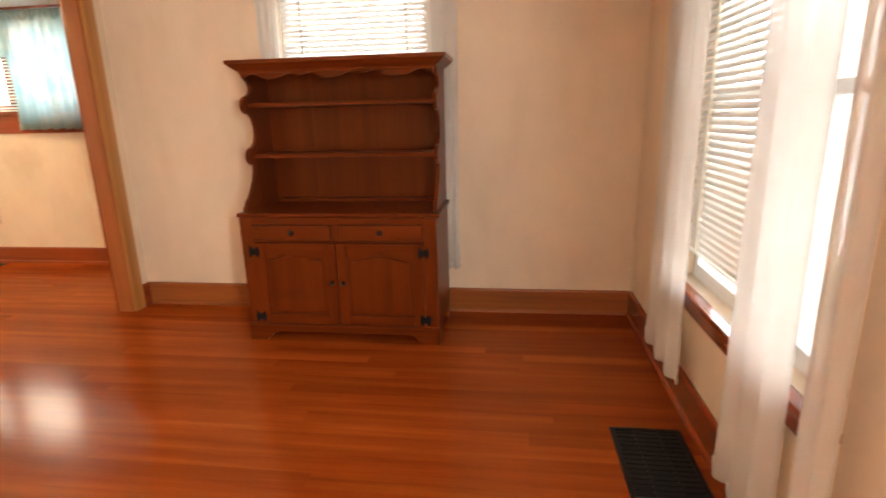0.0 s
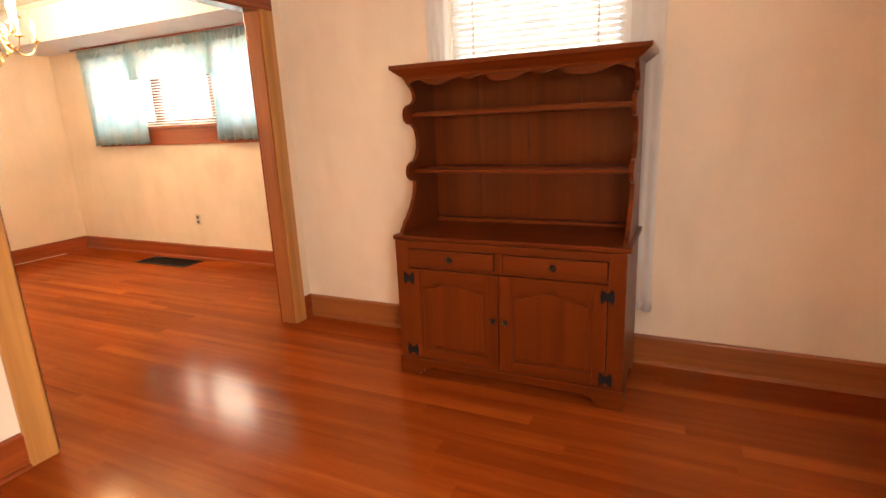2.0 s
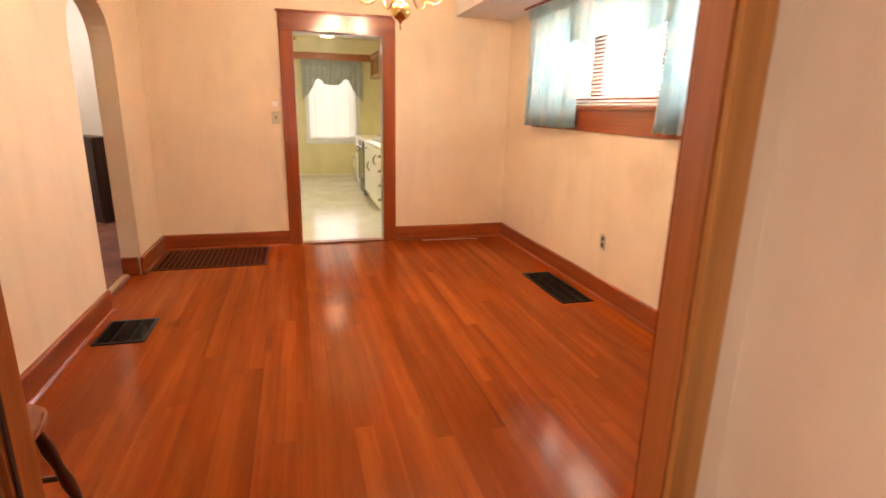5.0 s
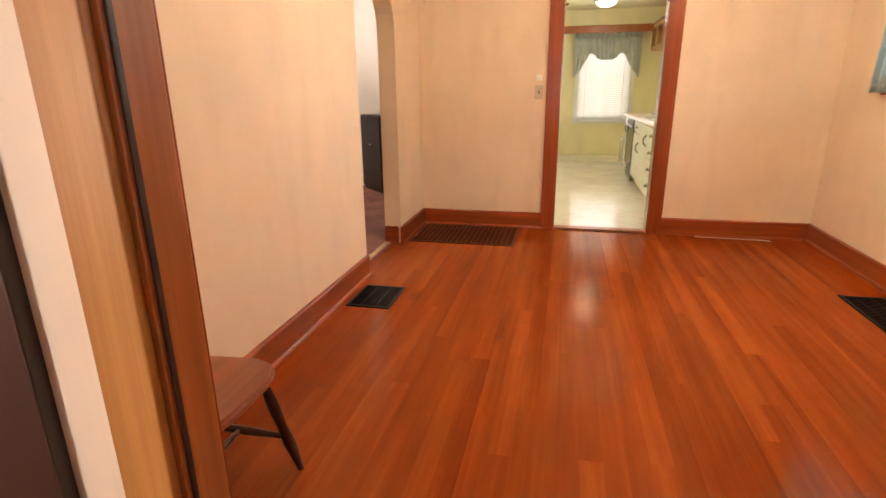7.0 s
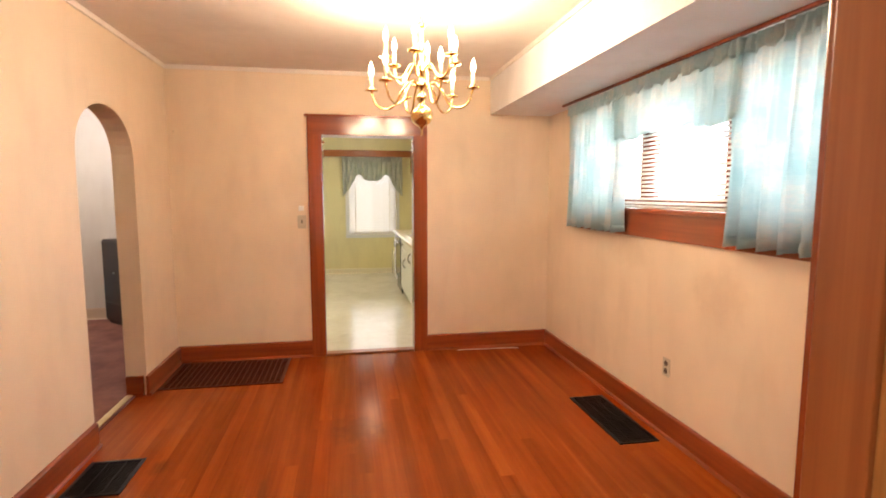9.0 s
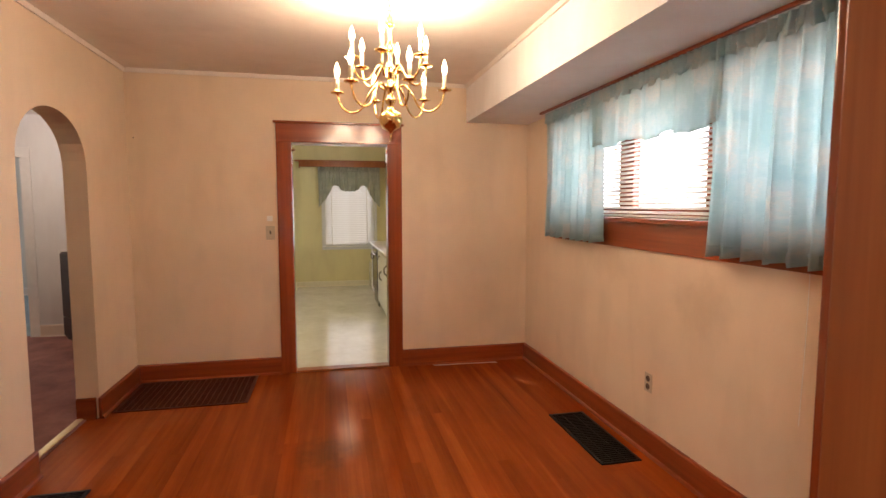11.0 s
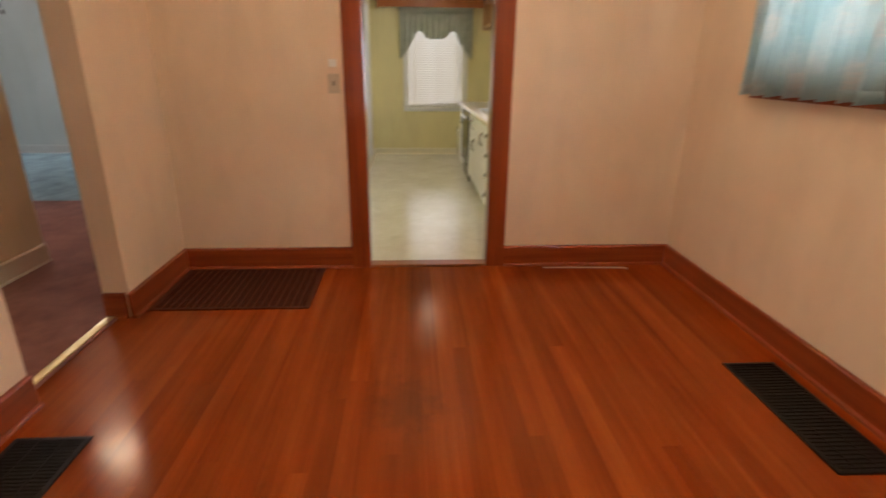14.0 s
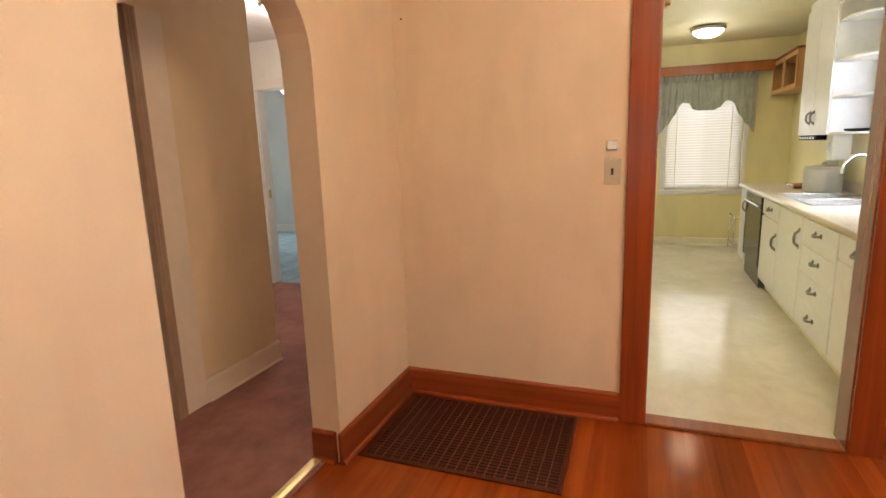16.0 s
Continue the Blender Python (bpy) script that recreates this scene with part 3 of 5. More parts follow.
solid("wall_bedroom", boxes((-5.3, -5.15, -9.0, -3.45, 0, 2.5), (-5.15, -2.07, -9.15, -9.0, 0, 2.5), (-5.15, -2.07, -3.6, -3.45, 0, 2.5), (-2.07, -1.95, -9.0, BACK - 0.12, 0, 2.5)), WALL_BLUE, "pale blue bedroom walls", "wall")
solid("ceiling_bedroom", boxes((-5.15, -2.07, -9.0, -3.6, 2.5, 2.6)), CEILING, "white bedroom ceiling", "ceiling")
solid("floor_kitchen", boxes((-5.10, -0.075, -2.47, -0.50, -0.06, 0.002)), VINYL, "glossy cream marbled vinyl kitchen floor", "floor")
solid("floor_hall", boxes((-1.99, 2.5, BACK, -3.60, -0.06, 0.008), (0.74, 1.575, -3.60, -3.53, -0.06, 0.008)), CARPET_RED, "worn maroon hall carpet", "floor")
solid("floor_bedroom", boxes((-5.15, -1.99, -9.0, -3.6, -0.06, 0.010)), CARPET_BLUE, "blue bedroom carpet", "floor")
solid("ground", boxes((-60, 60, -60, 60, -0.62, -0.5)), plain("lawn", (0.06, 0.10, 0.03), 0.9, 0, 0.4, 0.8), "grass outside", "ground")


def baseboard(runs, high, label, mat_x, mat_y, thick=0.02):
    """Baseboards with a rounded top edge and a shoe mould: runs of (axis, at, side, from, to)."""
    for axis, at, side, a, b in runs:
        o = [(0, 0), (thick, 0), (thick, high - 0.012), (thick - 0.004, high - 0.004), (thick - 0.010, high), (0, high)]
        shoe = [(thick, 0), (thick + 0.016, 0), (thick + 0.014, 0.009), (thick + 0.008, 0.016), (thick, 0.019)]
        root = thing("baseboard", ((a + b) / 2, at, 0) if axis == "x" else (at, (a + b) / 2, 0), label, "baseboard", "", "structure")
        for nm, sh in (("board", o), ("shoe_mould", shoe)):
            bm = prism([(at + side * u, v) for u, v in sh], axis, a, b)
            part(nm, bm, mat_x if axis == "x" else mat_y, root)


baseboard([("y", XW, 1, -3.455, -2.285), ("y", XW, 1, -1.195, YN), ("x", YN, -1, 0.0, 4.20), ("x", YS, 1, 0.0, 0.76), ("x", YS, 1, 1.575, 4.20)], 0.150, "red-brown varnished wooden baseboard", TRIM_X, TRIM_Y)
baseboard([("x", HY, -1, 4.32, XE - 0.02), ("y", 4.30, 1, -1.084, HY), ("y", XE, -1, BACK, HY), ("y", 4.30, 1, BACK, -2.877)], 0.160, "honey-brown varnished wooden baseboard", HONEY_X, TRIM_Y)
baseboard([("y", 0.74, 1, -3.595, -3.475)], 0.150, "red-brown baseboard end in the archway", TRIM_X, TRIM_Y)
baseboard([("x", -4.515, 1, -0.19, 0.47), ("y", -1.95, 1, -5.08, -3.60)], 0.14, "cream painted hall baseboard", TANPAINT, TANPAINT)
baseboard([("y", -5.15, 1, -9.0, -3.6)], 0.13, "white painted bedroom baseboard", WHITE, WHITE)
baseboard([("y", -5.10, 1, -2.47, -0.60), ("x", -2.47, 1, -5.08, -0.18)], 0.10, "cream kitchen baseboard", CREAM, CREAM)


def cased_opening():
    r = thing("trim_opening", (4.25, -1.99, 0), "varnished wooden casing round the wide opening", "door casing", "", "structure")
    for a, b in ((-2.772, -2.754), (-1.190, -1.172)):
        part("jamb", boxes((4.195, 4.305, a, b, 0, 2.075), bevel=0.003), JAMB_Z, r)
    part("head_jamb", boxes((4.195, 4.305, -2.754, -1.190, 2.057, 2.075), bevel=0.003), TRIM_Y, r)
    for x0, x1, m, dark in ((4.305, 4.327, HONEY_Z, TRIM_Y), (4.173, 4.195, TRIM_Z, TRIM_Y)):
        for a, b in ((-2.877, -2.767), (-1.180, -1.084)):
            part("side_casing", boxes((x0, x1, a, b, 0, 2.065), bevel=0.004), m, r)
        part("head_casing", boxes((x0, x1, -2.877, -1.084, 2.065, 2.225), bevel=0.003), dark, r)
        part("cap", boxes((x0 - 0.012, x1 + 0.012, -2.902, -1.059, 2.225, 2.247), bevel=0.006), dark, r)
    # narrow dark strip down the left jamb
    part("stop_strip", boxes((4.284, 4.296, -2.754, -2.748, 0, 2.057), bevel=0.002), DARKBROWN, r, "narrow dark strip on the jamb")


def kitchen_doorway():
    r = thing("trim_kitchen_doorway", (0, -1.74, 0), "red-brown varnished casing round the kitchen doorway", "door casing", "", "structure")
    for a, b in ((-2.175, -2.157), (-1.323, -1.305)):
        part("jamb", boxes((-0.168, XW + 0.002, a, b, 0, 2.05), bevel=0.003), TRIM_Z, r)
    part("head_jamb", boxes((-0.168, XW + 0.002, -2.157, -1.323, 2.036, 2.052), bevel=0.003), WHITE, r, "white painted head jamb")
    for a, b in ((-2.285, -2.162), (-1.318, -1.195)):
        part("side_casing", boxes((XW, XW + 0.024, a, b, 0, 2.045), bevel=0.004), TRIM_Z, r)
    part("head_casing", boxes((XW, XW + 0.024, -2.285, -1.195, 2.045, 2.205), bevel=0.003), TRIM_Y, r)
    part("cap", boxes((XW, XW + 0.040, -2.305, -1.175, 2.205, 2.226), bevel=0.006), TRIM_Y, r)
    part("threshold", boxes((-0.10, 0.0, -2.157, -1.323, 0.0, 0.016), bevel=0.005), HONEY_X, r, "worn honey wood threshold")
    for y in (-2.150, -1.330):
        part("rod_socket", lathe([(0.020, -0.004), (0.020, 0.004), (0.012, 0.006), (0.012, 0.02)], (-0.05, y, 1.985), "y", 16), BRASS, r, "brass rod socket")


cased_opening()
kitchen_doorway()
strip = prism([(-3.60, 0.008), (-3.594, 0.013), (-3.572, 0.015), (-3.55, 0.013), (-3.545, 0.0)], "x", 0.765, 1.575)
solid("trim_threshold", strip, BRASSDULL, "brass carpet strip in the archway", "threshold")

RIBBED = plain("tan brown ribbed stop", (0.34, 0.21, 0.14), 0.45)
# hall and bedroom door casings
r = thing("trim_hall_door", (0.62, -4.5, 0), "tan painted casing and brown ribbed door stop in the hall", "door casing", "", "structure")
part("side_casing", boxes((0.47, 0.62, -4.515, -4.495, 0, 2.10), bevel=0.004), TANPAINT, r)
for k in range(3):
    part("rib", boxes((0.622 + 0.024 * k, 0.642 + 0.024 * k, -4.530, -4.488 + 0.004 * k, 0, 2.10), bevel=0.004), RIBBED, r, "brown ribbed stop")
part("door_leaf", boxes((0.70, 1.42, -4.60, -4.565, 0.01, 2.095), bevel=0.004), WHITE, r, "white painted door")
r = thing("trim_bedroom_door", (-1.95, -5.45, 0), "white painted casing round the bedroom doorway", "door casing", "", "structure")
for a, b in ((-6.04, -5.93), (-5.18, -5.08)):
    part("side_casing", boxes((-1.95, -1.93, a, b, 0, 2.03), bevel=0.004), WHITE, r)
part("head_casing", boxes((-1.95, -1.93, -6.04, -5.08, 2.03, 2.14), bevel=0.004), WHITE, r)
part("jamb", boxes((-2.07, -1.95, -5.94, -5.925, 0, 2.03), bevel=0.002), WHITE, r)
part("strike_plate", boxes((-2.03, -1.99, -5.925, -5.922, 0.93, 1.02)), BRASSDULL, r, "brass strike plate")

# dark wooden casing further along the living room wall
r = thing("trim_dark_casing", (4.3, -3.1, 0), "very dark wooden door casing on the living room wall", "door casing", "", "structure")
part("side_casing", boxes((4.30, 4.335, -3.19, -3.02, 0.0, 2.06), bevel=0.004), DARKBROWN, r)

# ---- plain bright overcast distance outside the windows ----
for nm, dims, power in (("backdrop_east", (11.0, 11.05, -7.5, 3.4, -0.5, 6.0), 4.6), ("backdrop_north", (-9.0, 11.0, 3.4, 3.45, -0.5, 6.0), 7.0), ("backdrop_west", (-9.05, -9.0, -10.0, 3.4, -0.5, 6.0), 4.0)):
    solid(nm, boxes(dims), glow("overcast distance", (0.97, 0.98, 1.0), power), "bright hazy overcast distance", "backdrop")


# ---- windows, blinds and curtains ----
def at_y(y, s=1):
    return lambda u, off, z: (u, y + s * off, z)


def at_x(x, s=1):
    return lambda u, off, z: (x + s * off, u, z)


def window_unit(name, axis, wall, out, u0, u1, z0, z1, rail, material, label, mullions=()):
    """Sash window set in a wall hole: frame members, meeting rail, mullions and glass panes. out: +1 or -1, towards outside."""
    mid = ((u0 + u1) / 2, wall, z0) if axis == "y" else (wall, (u0 + u1) / 2, z0)
    r = thing(name, mid, label, "window", "", "structure")
    d0, d1 = sorted((wall + out * 0.06, wall + out * 0.11))

    def bar(nm, a, b, c, d, e0=d0, e1=d1):
        part(nm, boxes((a, b, e0, e1, c, d) if axis == "y" else (e0, e1, a, b, c, d), bevel=0.004), material, r)
    f = 0.045
    bar("window_frame", u0, u0 + f, z0, z1), bar("window_frame", u1 - f, u1, z0, z1)
    bar("window_frame", u0 + f, u1 - f, z1 - f, z1), bar("window_frame", u0 + f, u1 - f, z0, z0 + f + 0.02)
    if rail:
        bar("meeting_rail", u0 + f, u1 - f, rail - 0.02, rail + 0.02)
    for a, b in mullions:
        bar("mullion", a, b, z0 + f, z1 - f)
    g = (d0 + d1) / 2
    edges = [u0 + f] + [e for m in mullions for e in m] + [u1 - f]
    for a, b in zip(edges[::2], edges[1::2]):
        pane = part("pane", boxes((a, b, g - 0.002, g + 0.002, z0 + f, z1 - f) if axis == "y" else (g - 0.002, g + 0.002, a, b, z0 + f, z1 - f)), GLASS, r)
        pane.visible_shadow = False
    return r


def casing(name, axis, wall, room, u0, u1, z0, z1, wide, mat_side, mat_flat, label, stool=0.045, apron=0.10, head=None):
    """Flat casing round a window on the room side: sides, head, stool and apron."""
    mid = ((u0 + u1) / 2, wall, z0) if axis == "y" else (wall, (u0 + u1) / 2, z0)
    r = thing(name, mid, label, "window casing", "", "structure")
    head = head or wide

    def bar(nm, a, b, c, d, deep, m):
        lo, hi = sorted((wall, wall + room * deep))
        part(nm, boxes((a, b, lo, hi, c, d) if axis == "y" else (lo, hi, a, b, c, d), bevel=0.004), m, r)
    bar("side_casing", u0 - wide, u0, z0, z1, 0.02, mat_side), bar("side_casing", u1, u1 + wide, z0, z1, 0.02, mat_side)
    bar("head_casing", u0 - wide, u1 + wide, z1, z1 + head, 0.022, mat_flat)
    bar("stool", u0 - wide, u1 + wide, z0 - 0.028, z0, stool, mat_flat)
    bar("apron", u0 - wide, u1 + wide, z0 - 0.028 - apron, z0 - 0.028, 0.018, mat_flat)
    return r


def blind(axis, at, u0, u1, z0, z1, tilt, label, pitch=0.024, wide=0.025, slat_mat=None):
    """A horizontal slat blind: head rail, bottom rail, ladder cords and every slat."""
    mid = ((u0 + u1) / 2, at, z0) if axis == "y" else (at, (u0 + u1) / 2, z0)
    r = thing("window_blind", mid, label, "blind", "window blinds")

    def bar(nm, a, b, half, c, d, m=BLINDWHITE):
        part(nm, boxes((a, b, at - half, at + half, c, d) if axis == "y" else (at - half, at + half, a, b, c, d), bevel=0.002), m, r)
    bar("head_rail", u0, u1, 0.014, z1 - 0.026, z1), bar("bottom_rail", u0, u1, 0.012, z0, z0 + 0.014)
    for k in (0.14, 0.86):
        c = u0 + (u1 - u0) * k
        bar("ladder_cord", c - 0.004, c + 0.004, 0.0135, z0, z1, CANDLE)
    bm = bmesh.new()
    w, t, q = wide / 2, 0.0007, math.radians(tilt)
    prof = [(-w, -0.0012), (0, 0.0012), (w, -0.0012), (w, -0.0012 - t), (0, 0.0012 - t), (-w, -0.0012 - t)]
    rot = [(u * math.cos(q) - v * math.sin(q), u * math.sin(q) + v * math.cos(q)) for u, v in prof]
    half = (u1 - u0) / 2 - 0.004
    prism(rot, "x" if axis == "y" else "y", -half, half, bm=bm)
    me = mesh_of("slat", bm, slat_mat or BLINDWHITE)
    z = z0 + 0.03
    while z < z1 - 0.03:
        s = new("slat", me)
        s.parent = r
        s.location = (0, 0, z - z0)
        z += pitch
    return r


def curtain(axis, at, u0, u1, z0, z1, folds, amp, material, label, name="curtain", seed=0, hem=None, pinch=0.35, heading=0.0):
    mid = ((u0 + u1) / 2, at, z0) if axis == "y" else (at, (u0 + u1) / 2, z0)
    put = at_y(at) if axis == "y" else at_x(at)
    r = thing(name, mid, label, "curtain")
    part("cloth", sheet(u0, u1, z0, z1, folds, amp, put, seed, hem=hem, pinch=pinch, crisp=material is not SHEER), material, r, smooth=True)
    if heading:
        put2 = (lambda u, off, z: (u, at - 0.016 + off, z)) if axis == "y" else (lambda u, off, z: (at + 0.02 + off, u, z))
        part("gathered_heading", sheet(u0, u1, z1 - heading, z1 + 0.010, int((u1 - u0) * 20), 0.013, put2, seed + 50, nz=4, pinch=0.9, hem=lambda s: 0.012 * math.sin(s * 63)), material, r, "tightly gathered heading", True)
    if hem is None:
        part("hem_band", sheet(u0, u1, z0, z0 + 0.05, folds, amp * 1.02, lambda u, off, z: put(u, off, z), seed, nz=2, pinch=0.93, thick=0.006, crisp=material is not SHEER), material, r, smooth=True)
    return r


def rod(axis, at, u0, u1, z, radius, material, label):
    mid = ((u0 + u1) / 2, at, z) if axis == "y" else (at, (u0 + u1) / 2, z)
    r = thing("curtain_rod", mid, label, "curtain rod")
    a, b = ((u0, at, z), (u1, at, z)) if axis == "y" else ((at, u0, z), (at, u1, z))
    part("pole", tube([a, b], radius), material, r)
    for e in (a, b):
        d = ((0, 0.10, 0) if e[1] > -0.5 else (0, 0.09, 0)) if axis == "y" else (0.09, 0, 0)
        part("bracket", tube([e, [e[i] + d[i] for i in range(3)]], radius * 0.9), material, r)
    return r


# living room, window wall
for u0, u1 in ((-2.70, -1.90), (-3.08, -2.76)):
    window_unit("window_living", "x", XE, 1, u0, u1, 0.56, 2.12, 1.36, WHITE, "white sash window with glass panes")
blind("x", XE + 0.03, -2.69, -1.91, 0.69, 2.10, 60, "white slat blind hanging in a bright living room window", 0.030, 0.030, slat_mat=BLINDSHUT)
casing("trim_window_living", "x", XE, -1, -3.08, -1.90, 0.56, 2.12, 0.06, TRIM_Z, TRIM_Y, "red-brown wooden casing round the living room windows", 0.05, 0.08)
part("stool_horn", boxes((XE - 0.05, XE, -3.172, -3.1405, 0.532, 0.56), bevel=0.004), TRIM_Y, bpy.data.objects["trim_window_living"])
part("centre_casing", boxes((XE - 0.02, XE, -2.76, -2.70, 0.56, 2.12), bevel=0.004), TRIM_Z, bpy.data.objects["trim_window_living"])
rod("x", XE - 0.09, -3.30, -1.70, 2.20, 0.008, WHITE, "thin white curtain rod over the living room windows")
curtain("x", XE - 0.085, -2.25, -1.72, 0.17, 2.22, 3, 0.016, SHEER, "white sheer curtain panel with a deep hem", seed=1)
curtain("x", XE - 0.085, -3.06, -2.72, 0.12, 2.22, 3, 0.020, SHEER, "white sheer curtain panel hanging between the windows", seed=2)
curtain("x", XE - 0.085, -3.295, -3.150, 0.16, 2.22, 2, 0.018, SHEER, "white sheer curtain panel at the end of the windows", seed=4)
# living room, window behind the hutch
window_unit("window_hutch", "y", HY, 1, 5.49, 6.455, 0.62, 2.09, 1.36, WHITE, "white sash window behind the hutch")
casing("trim_window_hutch", "y", HY, -1, 5.49, 6.455, 0.62, 2.09, 0.12, WHITE, WHITE, "white painted casing round the window", 0.04, 0.09)
blind("y", HY + 0.03, 5.50, 6.445, 0.66, 2.08, 62, "white slat blind in the window behind the hutch", 0.032, 0.033, slat_mat=BLINDMID)
curtain("y", HY - 0.045, 5.375, 5.52, 0.31, 2.16, 3, 0.007, SHEER, "narrow white sheer curtain beside the window", seed=6)
curtain("y", HY - 0.045, 6.475, 6.635, 0.31, 2.16, 3, 0.007, SHEER, "narrow white sheer curtain beside the window", seed=7)
curtain("y", HY - 0.065, 5.375, 6.635, 2.06, 2.20, 12, 0.008, SHEER, "white sheer gathered valance over the window", "valance", seed=8, heading=0.03)

# living room, unseen window added as the source of the hutch's shadow
window_unit("window_side_unseen", "x", XE, 1, -5.29, -4.51, 0.56, 2.12, 1.36, WHITE, "unseen white sash window with bare glass panes, assumed from the hutch's shadow")
casing("trim_side_unseen", "x", XE, -1, -5.29, -4.51, 0.56, 2.12, 0.085, TRIM_Z, TRIM_Y, "red-brown wooden casing round the assumed unseen window", 0.05, 0.08)

# dining room window
window_unit("window_dining", "y", YN, 1, 0.73, 3.35, 1.42, 2.17, 0, TRIM_Z, "wide wooden three-light window", ((1.53, 1.70), (2.37, 2.54)))
casing("trim_window_dining", "y", YN, -1, 0.73, 3.35, 1.42, 2.17, 0.085, TRIM_Z, TRIM_X, "red-brown wooden casing with a deep apron", 0.05, 0.165, 0.09)
blind("y", YN + 0.03, 0.76, 3.32, 1.425, 2.16, 42, "open white slat blind in the wide dining room window", 0.028, 0.025)
solid("trim_curtain_strip", boxes((0.62, 3.56, -0.128, -0.104, 2.246, 2.263), bevel=0.004), TRIM_X, "narrow red-brown wooden strip under the soffit above the curtains", "trim")
rod("y", -0.085, 0.70, 3.47, 2.205, 0.007, WHITE, "white curtain rod over the dining room window")
curtain("y", -0.075, 0.66, 1.57, 1.250, 2.232, 8, 0.040, AQUA, "aqua cotton curtain printed with cream flowers", seed=11, heading=0.07)
curtain("y", -0.085, 2.58, 3.545, 1.262, 2.232, 9, 0.046, AQUA, "aqua cotton curtain printed with cream flowers, hanging past the sill", seed=12, heading=0.07)
curtain("y", -0.100, 1.46, 2.68, 1.865, 2.232, 9, 0.018, AQUA, "short gathered aqua valance printed with cream flowers", "valance", seed=13, heading=0.07, hem=lambda s: 0.014 * math.sin(s * 21) + 0.018 * (1 - s))
r = thing("blind_cord", (3.06, -0.01, 0.62), "thin white blind cord hanging down the wall", "cord")
part("cord", tube(spline([(3.07, 0.005, 1.24), (3.065, 0.008, 0.95), (3.055, 0.008, 0.60)]), 0.0016, 6), WHITE, r)


KNOB = plain("dark antique knob", (0.045, 0.024, 0.012), 0.4, 0.3)


# ---- hutch ----
def hutch():
    x0, x1, yf, yb = 5.395, 6.555, -1.54, -1.050
    r = thing("hutch", ((x0 + x1) / 2, -1.28, 0), "dark-stained maple hutch with open scalloped shelves and two doors", "hutch")
    X, Z = HUTCHWOOD_X, HUTCHWOOD_Z
    top = 0.755
    # cabinet body
    for a, b in ((x0, x0 + 0.02), (x1 - 0.02, x1)):
        part("side_panel", prism([(yf, 0.0), (yf + 0.10, 0.0), (yf + 0.13, 0.03), (yf + 0.17, 0.07), (yb - 0.17, 0.07), (yb - 0.13, 0.03), (yb - 0.10, 0.0), (yb, 0.0), (yb, top), (yf, top)], "x", a, b), Z, r)
    part("back_panel", boxes((x0 + 0.02, x1 - 0.02, yb - 0.012, yb, 0.07, top)), Z, r)
    part("bottom_board", boxes((x0 + 0.02, x1 - 0.02, yf + 0.02, yb - 0.012, 0.085, 0.10)), X, r)
    # front frame: stiles, rails and bracket feet
    for a, b in ((x0, x0 + 0.075), (x1 - 0.075, x1)):
        part("front_stile", boxes((a, b, yf - 0.018, yf, 0.095, top), bevel=0.002), Z, r)
    part("front_rail", boxes((x0 + 0.075, x1 - 0.075, yf - 0.016, yf, 0.715, top), bevel=0.002), X, r)
    part("front_rail", boxes((x0 + 0.075, x1 - 0.075, yf - 0.015, yf, 0.612, 0.625), bevel=0.001), X, r)
    part("drawer_divider", boxes((5.945, 5.985, yf - 0.016, yf, 0.625, 0.715), bevel=0.002), Z, r)
    foot = [(0, 0), (0.11, 0), (0.118, 0.018), (0.135, 0.022), (0.142, 0.040), (0.165, 0.045), (0.175, 0.055)]
    base = [(x0 - 0.006 + u, v) for u, v in foot] + [(x1 + 0.006 - u, v) for u, v in foot[::-1]] + [(x1 + 0.006, 0.095), (x0 - 0.006, 0.095)]
    part("bracket_base", prism(base, "y", yf - 0.026, yf - 0.004, 0.002), X, r)
    part("base_mould", boxes((x0 - 0.008, x1 + 0.008, yf - 0.028, yf - 0.002, 0.095, 0.106), bevel=0.003), X, r)
    # drawers
    for a, b in ((x0 + 0.079, 5.942), (5.988, x1 - 0.079)):
        d = part("drawer_front", boxes((a, b, yf - 0.024, yf - 0.002, 0.628, 0.712), bevel=0.004), X, r)
        c = (a + b) / 2
        part("knob", lathe([(0.007, 0.0), (0.007, 0.008), (0.016, 0.013), (0.017, 0.020), (0.010, 0.026)], (c, yf - 0.050, 0.67), "y", 16), KNOB, d, "small turned knob", True)
    # doors with arched raised panels and black butterfly hinges
    for k, (a, b) in enumerate(((x0 + 0.078, 5.963), (5.967, x1 - 0.078))):
        d = part("door", boxes((a, b, yf - 0.016, yf - 0.002, 0.110, 0.609), bevel=0.003), Z, r)
        st = 0.062
        for c, e in ((a, a + st), (b - st, b)):
            part("door_stile", boxes((c, e, yf - 0.026, yf - 0.014, 0.110, 0.609), bevel=0.003), Z, d)
        part("door_rail", boxes((a + st, b - st, yf - 0.026, yf - 0.014, 0.110, 0.170), bevel=0.003), X, d)
        n, ia, ib = 16, a + st, b - st
        arch = [(ia + (ib - ia) * i / n, 0.520 + 0.040 * math.sin(math.pi * i / n) ** 2) for i in range(n + 1)]
        part("arched_rail", prism(arch + [(ib, 0.609), (ia, 0.609)], "y", yf - 0.026, yf - 0.014, 0.002), X, d)
        panel = [(ia + 0.02, 0.19)] + [(ib - 0.02, 0.19)] + [(ib - 0.02 - (ib - ia - 0.04) * i / n, 0.500 + 0.040 * math.sin(math.pi * i / n) ** 2) for i in range(n + 1)]
        part("raised_panel", prism(panel, "y", yf - 0.023, yf - 0.014, 0.005), Z, d)
        kx = b - 0.03 if k == 0 else a + 0.03
